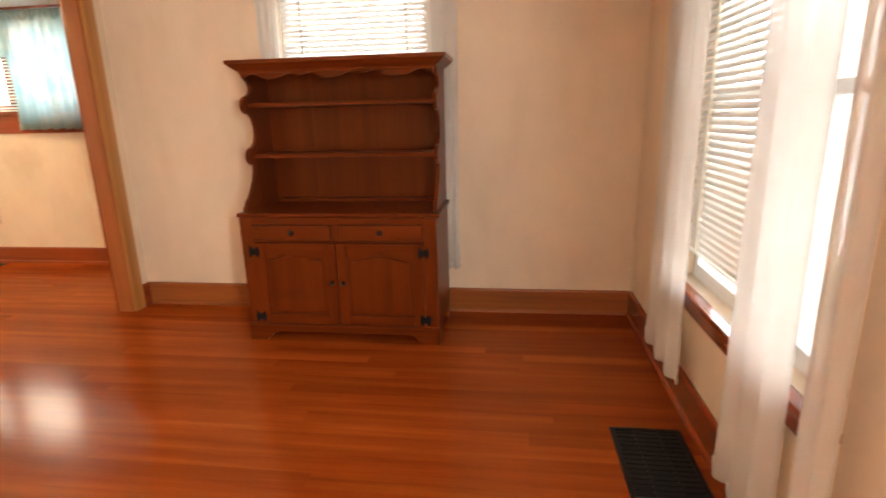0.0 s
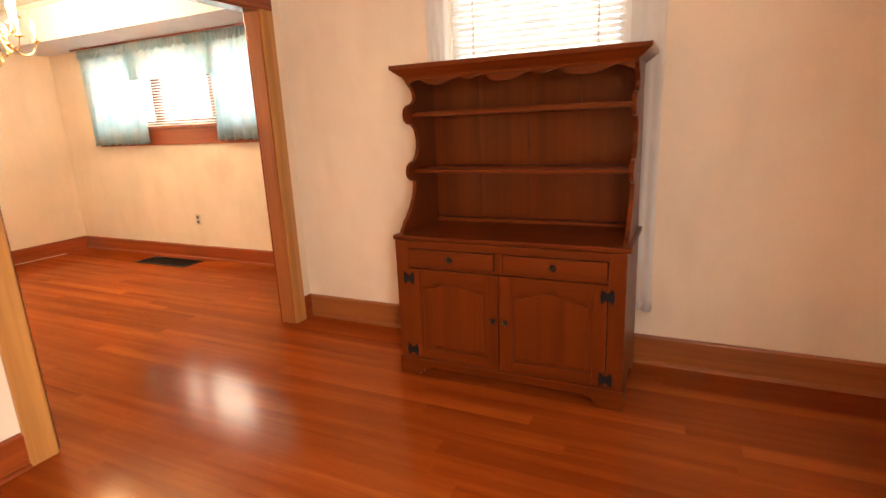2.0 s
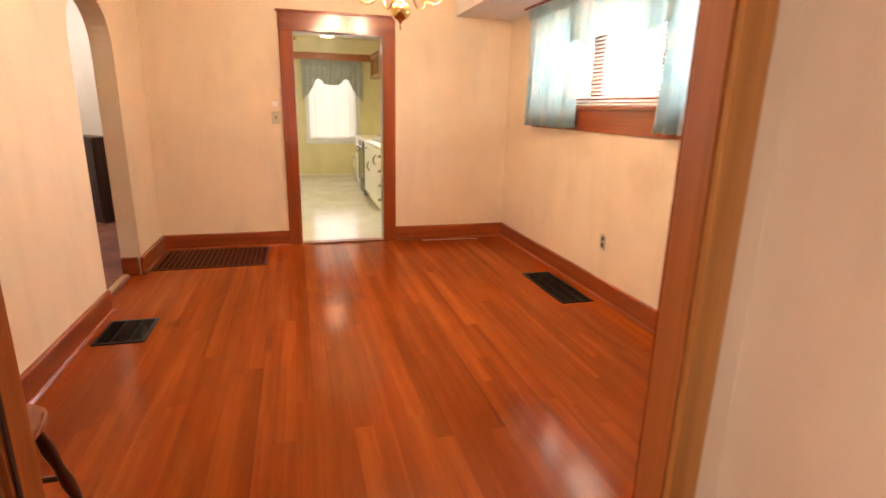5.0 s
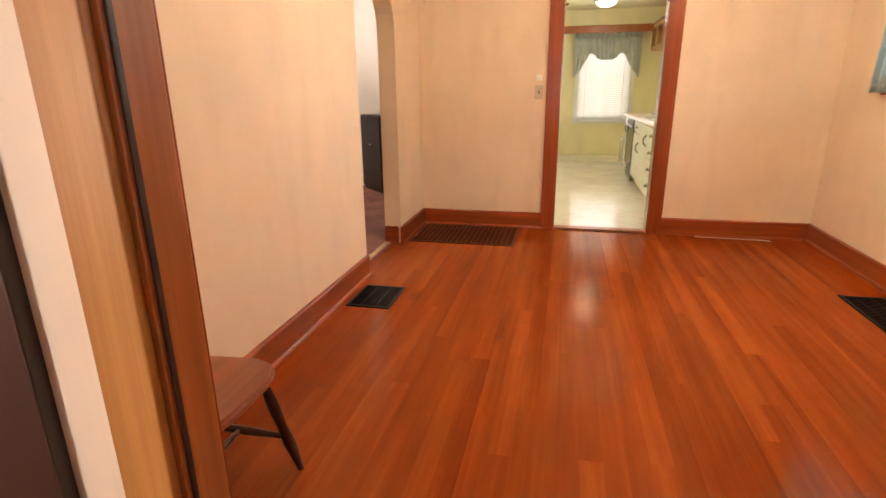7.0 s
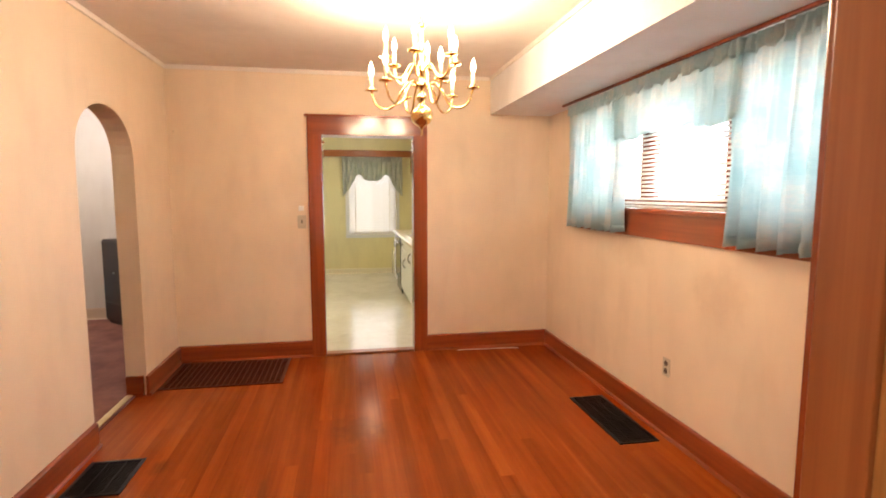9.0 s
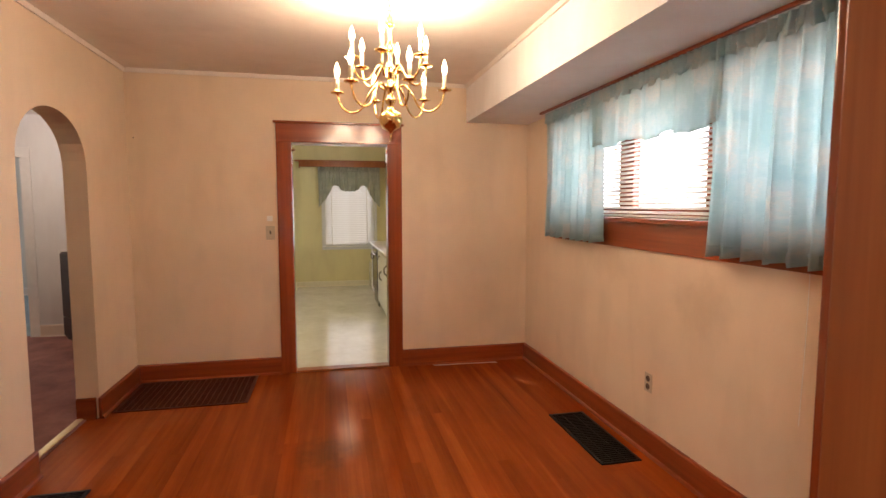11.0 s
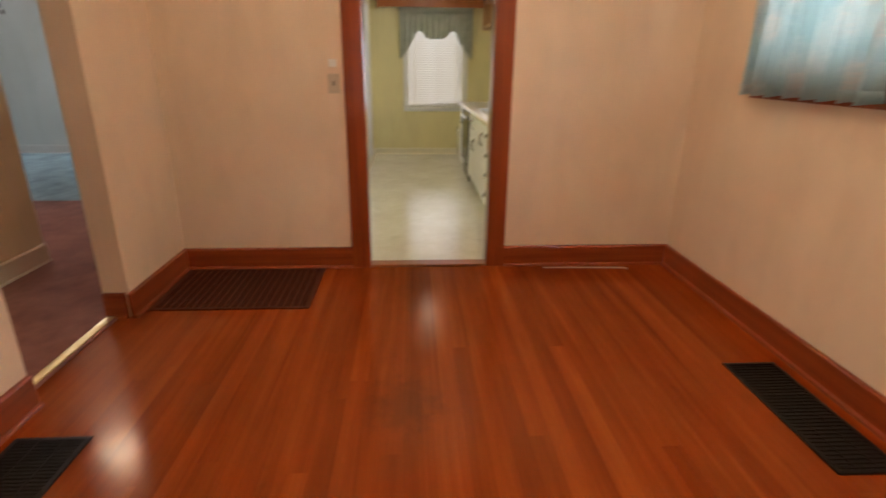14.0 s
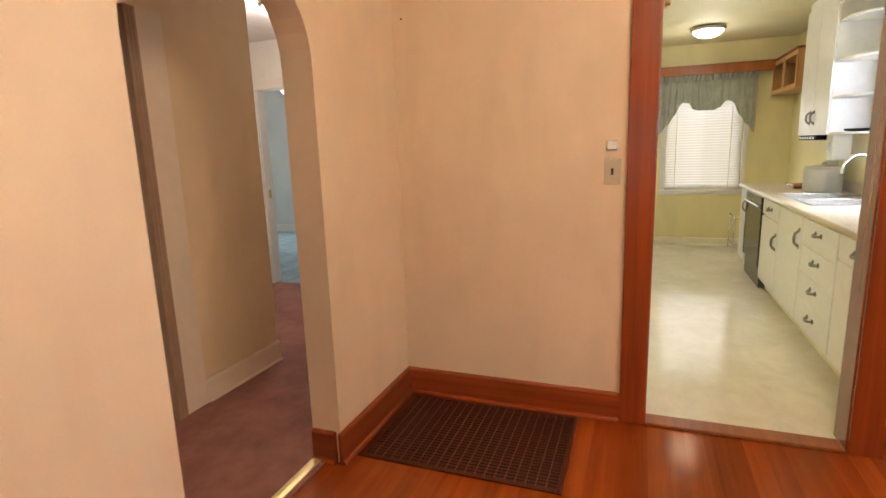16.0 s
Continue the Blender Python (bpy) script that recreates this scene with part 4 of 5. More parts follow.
        part("knob", lathe([(0.006, 0.0), (0.006, 0.008), (0.014, 0.013), (0.015, 0.019), (0.009, 0.024)], (kx, yf - 0.050, 0.37), "y", 16), KNOB, d, "small turned knob", True)
        hx = a - 0.002 if k == 0 else b + 0.002
        for z in (0.555, 0.150):
            o = [(-0.026, -0.036), (-0.005, -0.016), (0.005, -0.016), (0.026, -0.036), (0.032, 0.0), (0.026, 0.036), (0.005, 0.016), (-0.005, 0.016), (-0.026, 0.036), (-0.032, 0.0)]
            part("hinge", prism([(hx + u, z + v) for u, v in o], "y", yf - 0.030, yf - 0.0255), BLACKMETAL, d, "black butterfly hinge")
    # worktop with moulded edge
    part("worktop", boxes((x0 - 0.016, x1 + 0.016, yf - 0.012, yb, top, top + 0.025), bevel=0.007), X, r)
    part("back_ledge", boxes((x0 + 0.045, x1 - 0.045, yb - 0.075, yb - 0.02, top + 0.025, top + 0.045), bevel=0.004), X, r)
    # upper case
    side = [(yb, 0.78), (-1.510, 0.78), (-1.505, 0.80), (-1.482, 0.815), (-1.468, 0.838), (-1.440, 0.855), (-1.400, 0.895), (-1.360, 0.950), (-1.338, 1.010), (-1.336, 1.036),
            (-1.375, 1.044), (-1.402, 1.064), (-1.410, 1.092), (-1.400, 1.120), (-1.372, 1.140), (-1.330, 1.148), (-1.300, 1.170), (-1.278, 1.210), (-1.276, 1.260), (-1.296, 1.310), (-1.330, 1.334),
            (-1.375, 1.340), (-1.402, 1.360), (-1.410, 1.388), (-1.400, 1.416), (-1.372, 1.436), (-1.330, 1.444), (-1.296, 1.462), (-1.290, 1.490), (-1.308, 1.518), (-1.345, 1.538), (-1.365, 1.560), (-1.365, 1.60), (yb, 1.60)]
    for a, b in ((x0 + 0.004, x0 + 0.024), (x1 - 0.024, x1 - 0.004)):
        part("scalloped_side", prism(side, "x", a, b, 0.003), Z, r)
    n = 4
    for i in range(n):
        a = x0 + 0.024 + (x1 - x0 - 0.048) * i / n
        b = x0 + 0.024 + (x1 - x0 - 0.048) * (i + 1) / n
        part("back_board", boxes((a + 0.0002, b - 0.0002, yb - 0.014, yb - 0.006, 0.78, 1.60), bevel=0.0008), Z, r)
    part("back_sheet", boxes((x0 + 0.022, x1 - 0.022, yb - 0.0055, yb, 0.78, 1.60)), Z, r)
    for z in (1.080, 1.376):
        s = part("shelf", boxes((x0 + 0.024, x1 - 0.024, -1.330, yb - 0.014, z, z + 0.018), bevel=0.003), X, r)
        part("plate_rail", boxes((x0 + 0.024, x1 - 0.024, -1.290, -1.283, z + 0.018, z + 0.026), bevel=0.002), X, s)
        part("front_lip", boxes((x0 + 0.024, x1 - 0.024, -1.337, -1.328, z - 0.001, z + 0.019), bevel=0.003), X, s)
    part("top_board", boxes((x0 + 0.022, x1 - 0.022, -1.360, yb, 1.60, 1.615)), X, r)
    # scalloped frieze and cornice
    fa, fb, m = x0 + 0.022, x1 - 0.022, 90
    def wave(s):
        return sum(math.exp(-((s - c) / 0.05) ** 2) for c in (0.055, 0.255, 0.365, 0.585, 0.695, 0.935))
    low = [(fa + (fb - fa) * i / m, 1.526 + 0.032 * min(1.0, wave(i / m))) for i in range(m + 1)]
    part("frieze", prism(low + [(fb, 1.605), (fa, 1.605)], "y", -1.376, -1.360, 0.001), X, r)
    prof = [(0, 1.560), (0.012, 1.563), (0.016, 1.575), (0.030, 1.583), (0.052, 1.600), (0.066, 1.612), (0.072, 1.614), (0.072, 1.634), (0, 1.634)]
    xa, xb = x0 + 0.020, x1 - 0.020
    bm = bmesh.new()
    rings = []
    for cx, cy, sx, sy in ((xa, yb, -1, 0), (xa, -1.372, -1, -1), (xb, -1.372, 1, -1), (xb, yb, 1, 0)):
        rings.append([bm.verts.new((cx + sx * u, cy + sy * u * 0.7, z)) for u, z in prof])
    fs = []
    for a, b in zip(rings, rings[1:]):
        fs += [bm.faces.new((a[i], b[i], b[(i + 1) % len(prof)], a[(i + 1) % len(prof)])) for i in range(len(prof))]
    fs += [bm.faces.new(rings[0]), bm.faces.new(rings[-1][::-1])]
    bmesh.ops.recalc_face_normals(bm, faces=fs)
    part("cornice", bm, X, r)
    part("top_cover", boxes((xa, xb, -1.372, yb, 1.617, 1.632)), X, r)


hutch()


# ---- chandelier ----
def chandelier():
    cx, cy, zb = 2.0, -1.525, 1.945
    r = thing("chandelier", (cx, cy, TOP), "polished brass two-tier candle chandelier with lit flame bulbs", "chandelier")
    col = [(0.004, -0.075), (0.010, -0.070), (0.014, -0.060), (0.024, -0.056), (0.045, -0.044), (0.060, -0.018), (0.062, 0.004), (0.055, 0.024), (0.036, 0.040), (0.020, 0.048), (0.014, 0.070),
           (0.026, 0.085), (0.030, 0.098), (0.018, 0.112), (0.012, 0.135), (0.030, 0.150), (0.034, 0.165), (0.016, 0.180), (0.012, 0.205), (0.024, 0.222), (0.030, 0.240), (0.026, 0.258), (0.012, 0.275),
           (0.010, 0.330), (0.020, 0.345), (0.026, 0.36), (0.014, 0.378), (0.009, 0.41), (0.009, 0.455), (0.024, 0.468), (0.030, 0.478), (0.016, 0.486), (0.008, 0.492)]
    part("column", lathe(col, (cx, cy, zb), "z", 24), BRASS, r, "", True)
    ring = [(cx + 0.017 * math.cos(a), cy, zb - 0.094 + 0.017 * math.sin(a)) for a in [2 * math.pi * k / 20 for k in range(21)]]
    part("pull_ring", tube(ring, 0.0035, 6), BRASS, r, "", True)
    n = 6
    for k in range(n):
        z = zb + 0.505 + 0.026 * k
        pts = [(cx + (0.010 * math.cos(a) if k % 2 else 0), cy + (0 if k % 2 else 0.010 * math.cos(a)), z + 0.018 * math.sin(a)) for a in [2 * math.pi * j / 14 for j in range(15)]]
        part("chain_link", tube(pts, 0.0026, 6), BRASS, r, "", True)
    part("canopy", lathe([(0.006, -0.034), (0.018, -0.030), (0.048, -0.020), (0.060, -0.008), (0.062, 0.0)], (cx, cy, TOP), "z", 24), BRASS, r, "", True)
    arm_lo = spline([(0.028, 0, 0.150), (0.070, 0, 0.172), (0.112, 0, 0.130), (0.150, 0, 0.060), (0.205, 0, 0.036), (0.258, 0, 0.066), (0.282, 0, 0.130)], 5)
    arm_hi = spline([(0.022, 0, 0.240), (0.055, 0, 0.270), (0.085, 0, 0.235), (0.112, 0, 0.196), (0.150, 0, 0.188), (0.185, 0, 0.220), (0.200, 0, 0.282)], 5)
    for tier, arm, rad, zc, turn in ((0, arm_lo, 0.282, 0.13, 12), (1, arm_hi, 0.200, 0.282, 42)):
        for k in range(6):
            a = math.radians(turn + 60 * k)
            ca, sa = math.cos(a), math.sin(a)
            pts = [(cx + p.x * ca, cy + p.x * sa, zb + p.z) for p in arm]
            ob = part("arm", tube(pts, 0.0058, 8), BRASS, r, "", True)
            c = (cx + rad * ca, cy + rad * sa, zb + zc)
            part("drip_pan", lathe([(0.006, 0.0), (0.014, 0.004), (0.034, 0.008), (0.037, 0.013), (0.030, 0.012), (0.014, 0.012), (0.013, 0.028)], c, "z", 18), BRASS, ob, "", True)
            part("candle_sleeve", lathe([(0.0105, 0.014), (0.0105, 0.085), (0.006, 0.087)], c, "z", 12), CANDLE, ob, "cream candle sleeve", True)
            part("flame_bulb", lathe([(0.006, 0.086), (0.011, 0.096), (0.0155, 0.112), (0.0145, 0.130), (0.008, 0.150), (0.002, 0.166)], c, "z", 12), BULB, ob, "lit flame-shaped bulb", True)
            if k % 2 == tier:
                lamp = new("chandelier_light", bpy.data.lights.new("chandelier_light", "POINT"))
                lamp.data.energy, lamp.data.color, lamp.data.shadow_soft_size = CHANDELIER_WATTS, (1.0, 0.78, 0.50), 0.09
                lamp.location = (c[0] + 0.02 * ca, c[1] + 0.02 * sa, c[2] + 0.19)


CHANDELIER_WATTS = 23.0
chandelier()


# ---- dining chair ----
def chair():
    r = thing("dining_chair", (3.80, -3.14, 0), "dark wooden chair with a shaped saddle seat beside the opening", "chair")
    cx, cy, zs = 3.80, -3.16, 0.43
    out = []
    for k in range(36):
        a = 2 * math.pi * k / 36
        ca, sa = math.cos(a), math.sin(a)
        u = 0.215 * math.copysign(abs(ca) ** 0.62, ca)
        v = 0.205 * math.copysign(abs(sa) ** 0.62, sa)
        out.append((cx + u * (1.0 + 0.10 * (v / 0.2)), cy + v))
    part("seat", prism(out, "z", zs - 0.030, zs + 0.004, 0.010), CHAIRWOOD, r, "worn reddish saddle seat")
    prof = [0.013, 0.015, 0.018, 0.021, 0.018, 0.015, 0.019, 0.021, 0.017, 0.013, 0.011]
    feet = {}
    for sx in (-1, 1):
        for sy in (-1, 1):
            a = Vector((cx + sx * 0.15, cy + sy * 0.14, zs - 0.03))
            b = Vector((cx + sx * 0.225, cy + sy * 0.205, 0.0))
            feet[sx, sy] = (a, b)
            part("leg", tube([a.lerp(b, i / 10) for i in range(11)], prof, 10), DARKWOOD, r, "dark turned leg", True)
    def mid(key, t):
        a, b = feet[key]
        return a.lerp(b, t)
    for sx in (-1, 1):
        p, q = mid((sx, -1), 0.62), mid((sx, 1), 0.62)
        part("stretcher", tube([p.lerp(q, i / 6) for i in range(7)], [0.009, 0.011, 0.014, 0.015, 0.014, 0.011, 0.009], 8), DARKWOOD, r, "", True)
    p, q = mid((-1, -1), 0.62).lerp(mid((-1, 1), 0.62), 0.5), mid((1, -1), 0.62).lerp(mid((1, 1), 0.62), 0.5)
    part("stretcher", tube([p.lerp(q, i / 6) for i in range(7)], [0.009, 0.011, 0.014, 0.015, 0.014, 0.011, 0.009], 8), DARKWOOD, r, "", True)
    for k in range(5):
        u = -0.15 + 0.075 * k
        part("spindle", tube([(cx + u, cy - 0.17, zs), (cx + u * 1.15, cy - 0.235, zs + 0.36)], 0.008, 8), DARKWOOD, r, "", True)
    rail = spline([(cx - 0.215, cy - 0.225, zs + 0.37), (cx - 0.1, cy - 0.245, zs + 0.39), (cx + 0.1, cy - 0.245, zs + 0.39), (cx + 0.215, cy - 0.225, zs + 0.37)])
    part("crest_rail", tube(rail, 0.022, 10), DARKWOOD, r, "", True)


chair()


# ---- floor registers and the return-air grate ----
def register(x0, x1, y0, y1, along, label, n):
    r = thing("floor_register", ((x0 + x1) / 2, (y0 + y1) / 2, 0.001), label, "floor vent", "floor registers")
    # dark sheet on the uncut floor paints the register's shaded depth
    part("shade_sheet", boxes((x0 + 0.012, x1 - 0.012, y0 + 0.012, y1 - 0.012, 0.0006, 0.002)), BLACK, r, "thin dark sheet in place of the unlit opening")
    b = 0.020
    for q in ((x0, x1, y0, y0 + b), (x0, x1, y1 - b, y1), (x0, x0 + b, y0 + b, y1 - b), (x1 - b, x1, y0 + b, y1 - b)):
        part("rim", boxes((*q, 0.0005, 0.008), bevel=0.0025), DARKMETAL, r)
    bm = bmesh.new()
    if along == "x":
        w = (y1 - y0 - 2 * b) / n
        prism([(-w * 0.16, 0.002), (w * 0.16, 0.002), (w * 0.20, 0.0072), (-w * 0.12, 0.0072)], "x", x0 + b, x1 - b, bm=bm)
    else:
        w = (x1 - x0 - 2 * b) / n
        prism([(-w * 0.16, 0.002), (w * 0.16, 0.002), (w * 0.20, 0.0072), (-w * 0.12, 0.0072)], "y", y0 + b, y1 - b, bm=bm)
    me = mesh_of("louver", bm, DARKMETAL)
    for k in range(n):
        s = new("louver", me)
        s.parent = r
        s.matrix_parent_inverse = Matrix.Translation(r["base"]).inverted()
        s.location = (0, y0 + b + w * (k + 0.5), 0) if along == "x" else (x0 + b + w * (k + 0.5), 0, 0)
    for k in (1, 2):
        c = (x0 + (x1 - x0) * k / 3, y0 + (y1 - y0) * k / 3)
        part("cross_bar", boxes((c[0] - 0.003, c[0] + 0.003, y0 + b, y1 - b, 0.002, 0.0065) if along == "x" else (x0 + b, x1 - b, c[1] - 0.003, c[1] + 0.003, 0.002, 0.0065)), DARKMETAL, r)


register(1.375, 2.12, -0.335, -0.075, "y", "long dark bronze metal floor register by the wall", 30)
register(1.79, 2.16, -3.385, -3.10, "y", "dark metal floor register by the archway wall", 18)
register(7.390, 7.675, -2.94, -2.326, "x", "large dark metal floor register under the living room window", 20)
register(-2.25, -2.02, -5.80, -5.64, "y", "small dark floor register in the blue carpet", 10)


GRATELINE = wood("worn grate rib wood", (0.085, 0.020, 0.007), (0.16, 0.045, 0.016), "x", 0.45, coat=0.0, varnish=(1.0, 0.5, 0.3))


def grate():
    x0, x1, y0, y1 = 0.025, 0.672, -3.41, -2.478
    r = thing("return_air_grate", ((x0 + x1) / 2, (y0 + y1) / 2, 0.001), "large dark reddish wooden return-air grate in the floor corner", "floor grate")
    # dark red sheet laid on the boards as the shade below the bars
    part("shade_sheet", boxes((x0 + 0.01, x1 - 0.01, y0 + 0.01, y1 - 0.01, 0.0006, 0.002)), plain("dusty dark red of the unlit opening", (0.030, 0.008, 0.005), 0.8), r, "thin dark sheet in place of the unlit opening")
    b = 0.024
    for q in ((x0, x1, y0, y0 + b), (x0, x1, y1 - b, y1), (x0, x0 + b, y0 + b, y1 - b), (x1 - b, x1, y0 + b, y1 - b)):
        part("rim", boxes((*q, 0.0005, 0.007), bevel=0.002), GRATEWOOD, r)
    n = 20
    w = (y1 - y0 - 2 * b) / n
    bar = mesh_of("bar", boxes((x0 + b, x1 - b, -0.0026, 0.0026, 0.002, 0.0072), bevel=0.001), GRATELINE)
    for k in range(1, n):
        s = new("bar", bar)
        s.parent, s.matrix_parent_inverse, s.location = r, Matrix.Translation(r["base"]).inverted(), (0, y0 + b + w * k, 0)
    m = 26
    v = (x1 - x0 - 2 * b) / m
    cross = mesh_of("cross_bar", boxes((-0.0032, 0.0032, y0 + b, y1 - b, 0.002, 0.0060), bevel=0.001), GRATEWOOD)
    for k in range(1, m):
        s = new("cross_bar", cross)
        s.parent, s.matrix_parent_inverse, s.location = r, Matrix.Translation(r["base"]).inverted(), (x0 + b + v * k, 0, 0)


grate()

# ---- outlet, switch and chime button ----
r = thing("wall_outlet", (2.02, YN, 0.43), "ivory duplex outlet with dark sockets on the wall", "outlet")
part("plate", boxes((1.985, 2.055, YN - 0.006, YN, 0.375, 0.49), bevel=0.002), IVORY, r)
for z in (0.408, 0.457):
    s = part("socket", lathe([(0.018, -0.002), (0.019, 0.0)], (2.02, YN - 0.0065, z), "y", 18), plain("brown socket", (0.10, 0.06, 0.04), 0.4), r, "dark brown socket")
    for u in (-0.006, 0.006):
        # black slips on the face paint the shade inside the slots
        part("slot", boxes((2.02 + u - 0.0012, 2.02 + u + 0.0012, YN - 0.0092, YN - 0.0085, z - 0.004, z + 0.004)), BLACK, s)
part("screw", lathe([(0.003, -0.0015), (0.003, 0.0)], (2.02, YN - 0.0062, 0.4325), "y", 10), BRASSDULL, r)
r = thing("light_switch", (XW, -2.350, 1.260), "ivory push light switch beside the kitchen doorway", "light switch")
part("plate", boxes((XW, XW + 0.006, -2.388, -2.312, 1.200, 1.320), bevel=0.002), IVORY, r)
part("toggle", boxes((XW + 0.006, XW + 0.014, -2.356, -2.344, 1.247, 1.277), bevel=0.002), plain("dark toggle", (0.06, 0.045, 0.04), 0.4), r, "dark toggle")
for z in (1.220, 1.300):
    part("screw", lathe([(0.003, 0.0), (0.003, 0.0015)], (XW + 0.006, -2.35, z), "x", 10), BRASSDULL, r)
r = thing("door_chime", (XW, -2.352, 1.385), "small white box on the wall above the switch", "door chime")
part("cover", boxes((XW, XW + 0.022, -2.376, -2.328, 1.362, 1.408), bevel=0.005), WHITE, r)
r = thing("wall_nail", (XW, -3.40, 2.05), "small dark nail in the plaster wall", "nail")
part("nail", lathe([(0.002, 0.0), (0.002, 0.012), (0.004, 0.012), (0.004, 0.014)], (XW, -3.40, 2.05), "x", 8), BLACKMETAL, r)


# ---- kitchen ----
window_unit("window_kitchen", "x", -5.10, -1, -1.93, -1.02, 0.74, 2.14, 0, WHITE, "white sash window at the end of the kitchen")
casing("trim_window_kitchen", "x", -5.10, 1, -1.93, -1.02, 0.74, 2.14, 0.05, WHITE, WHITE, "white painted casing round the kitchen window", 0.04, 0.03)
blind("x", -5.13, -1.92, -1.03, 0.75, 2.13, -66, "white slat blind in the kitchen window", 0.034, 0.037)
VALANCE = lambda s: 0.30 * max(0.0, 1 - (abs(s - 0.5) / 0.5) ** 2.2) + 0.17 * (math.exp(-((s - 0.26) / 0.085) ** 2) + math.exp(-((s - 0.74) / 0.085) ** 2))
curtain("x", -5.00, -2.03, -0.92, 1.455, 2.19, 13, 0.016, SAGE, "sage green gathered valance with a scalloped edge", "valance", seed=21, hem=VALANCE, heading=0.08)
r = thing("wood_pelmet", (-5.05, -1.6, 2.19), "honey-brown wooden shelf board over the kitchen window", "shelf")
part("top_board", boxes((-5.10, -4.955, -2.43, -0.752, 2.285, 2.31), bevel=0.004), JAMB_Z, r)
part("front_board", boxes((-4.985, -4.965, -2.36, -0.752, 2.19, 2.285), bevel=0.003), JAMB_Z, r)
part("bracket", boxes((-5.10, -4.985, -2.36, -2.34, 2.17, 2.285), bevel=0.003), JAMB_Z, r)


def handle(d, p, axis_len, upright=True):
    """A bowed chrome pull on a face that looks towards -y."""
    x, y, z = p
    h = axis_len / 2
    ends = [(x, y, z - h), (x, y - 0.026, z - h * 0.55), (x, y - 0.030, z), (x, y - 0.026, z + h * 0.55), (x, y, z + h)] if upright else [(x - h, y, z), (x - h * 0.55, y - 0.022, z - 0.006), (x, y - 0.026, z - 0.010), (x + h * 0.55, y - 0.022, z - 0.006), (x + h, y, z)]
    part("handle", tube(spline(ends), 0.0095, 8), PULL, d, "chrome bowed handle", True)
    for e in (ends[0], ends[-1]):
        part("handle_plate", lathe([(0.017, -0.004), (0.017, 0.0)], e, "y", 12), PULL, d)


def base_unit(x0, x1, doors, drawers, label, toprow=False):
    yf, yb = -1.145, -0.502
    r = thing("base_cabinet", ((x0 + x1) / 2, -0.82, 0), label, "kitchen cabinet", "kitchen base cabinets")
    part("body", boxes((x0 + 0.001, x1 - 0.001, yf, yb, 0.10, 0.862), bevel=0.002), CABINETWHITE, r)
    part("plinth", boxes((x0 + 0.001, x1 - 0.001, yf + 0.05, yb, 0.003, 0.10)), CREAM, r, "recessed plinth")
    top = 0.850
    if toprow:
        d = part("drawer_front", boxes((x0 + 0.012, x1 - 0.012, yf - 0.018, yf, 0.715, top), bevel=0.005), CABINETWHITE, r)
        handle(d, ((x0 + x1) / 2, yf - 0.018, 0.785), 0.11, False)
        top = 0.70
    for k in range(drawers):
        h = (top - 0.115) / drawers
        d = part("drawer_front", boxes((x0 + 0.012, x1 - 0.012, yf - 0.018, yf, 0.115 + h * k + 0.002, 0.115 + h * (k + 1) - 0.002), bevel=0.003), CABINETWHITE, r)
        handle(d, ((x0 + x1) / 2, yf - 0.018, 0.115 + h * (k + 0.62)), 0.11, False)
    for k in range(doors):
        w = (x1 - x0 - 0.016) / doors
        a, b = x0 + 0.004 + w * k + 0.002, x0 + 0.012 + w * (k + 1) - 0.002
        d = part("door", boxes((a, b, yf - 0.018, yf, 0.115, top), bevel=0.003), CABINETWHITE, r)
        handle(d, (b - 0.05 if k % 2 == 0 else a + 0.05, yf - 0.018, top - 0.16), 0.12)
    return r


base_unit(-4.02, -3.66, 1, 0, "narrow white base cabinet at the end of the run")
base_unit(-2.90, -2.28, 1, 0, "white base cabinet with one door below the sink", True)
base_unit(-2.28, -1.62, 1, 0, "white base cabinet with one tall door")
base_unit(-1.62, -0.90, 0, 4, "white base cabinet with four drawers")
base_unit(-0.90, -0.30, 1, 0, "white base cabinet with a drawer over a door", True)

r = thing("dishwasher", (-3.28, -0.82, 0), "dark glass-fronted dishwasher between the white cabinets", "dishwasher")
part("body", boxes((-3.655, -2.905, -1.135, -0.51, 0.08, 0.86), bevel=0.003), STEEL, r)
d = part("door", boxes((-3.645, -2.915, -1.172, -1.135, 0.20, 0.745), bevel=0.006), APPLIANCE, r)
part("door_trim", boxes((-3.650, -3.635, -1.176, -1.135, 0.20, 0.745)), STEEL, d)
part("control_panel", boxes((-3.645, -2.915, -1.176, -1.135, 0.755, 0.855), bevel=0.005), APPLIANCE, r)
part("handle", tube([(-3.60, -1.195, 0.77), (-2.96, -1.195, 0.77)], 0.009), STEEL, r, "steel bar handle")
part("kick_panel", boxes((-3.645, -2.915, -1.150, -1.135, 0.003, 0.185), bevel=0.003), APPLIANCE, r)

r = thing("worktop", (-2.2, -0.84, 0.862), "cream laminate kitchen worktop with a rounded front edge", "worktop")
for a, b, c, e in ((-4.03, -2.76, -1.180, -0.502), (-2.76, -1.84, -1.180, -1.075), (-2.76, -1.84, -0.585, -0.502), (-1.84, -0.185, -1.180, -0.502)):
    part("slab", boxes((a, b, c, e, 0.864, 0.902), bevel=0.0), COUNTER, r)
part("front_edge", tube([(-4.03, -1.180, 0.883), (-0.185, -1.180, 0.883)], 0.0185, 12), COUNTER, r, "", True)
part("backsplash", boxes((-4.03, -0.185, -0.520, -0.502, 0.902, 1.00), bevel=0.003), COUNTER, r)

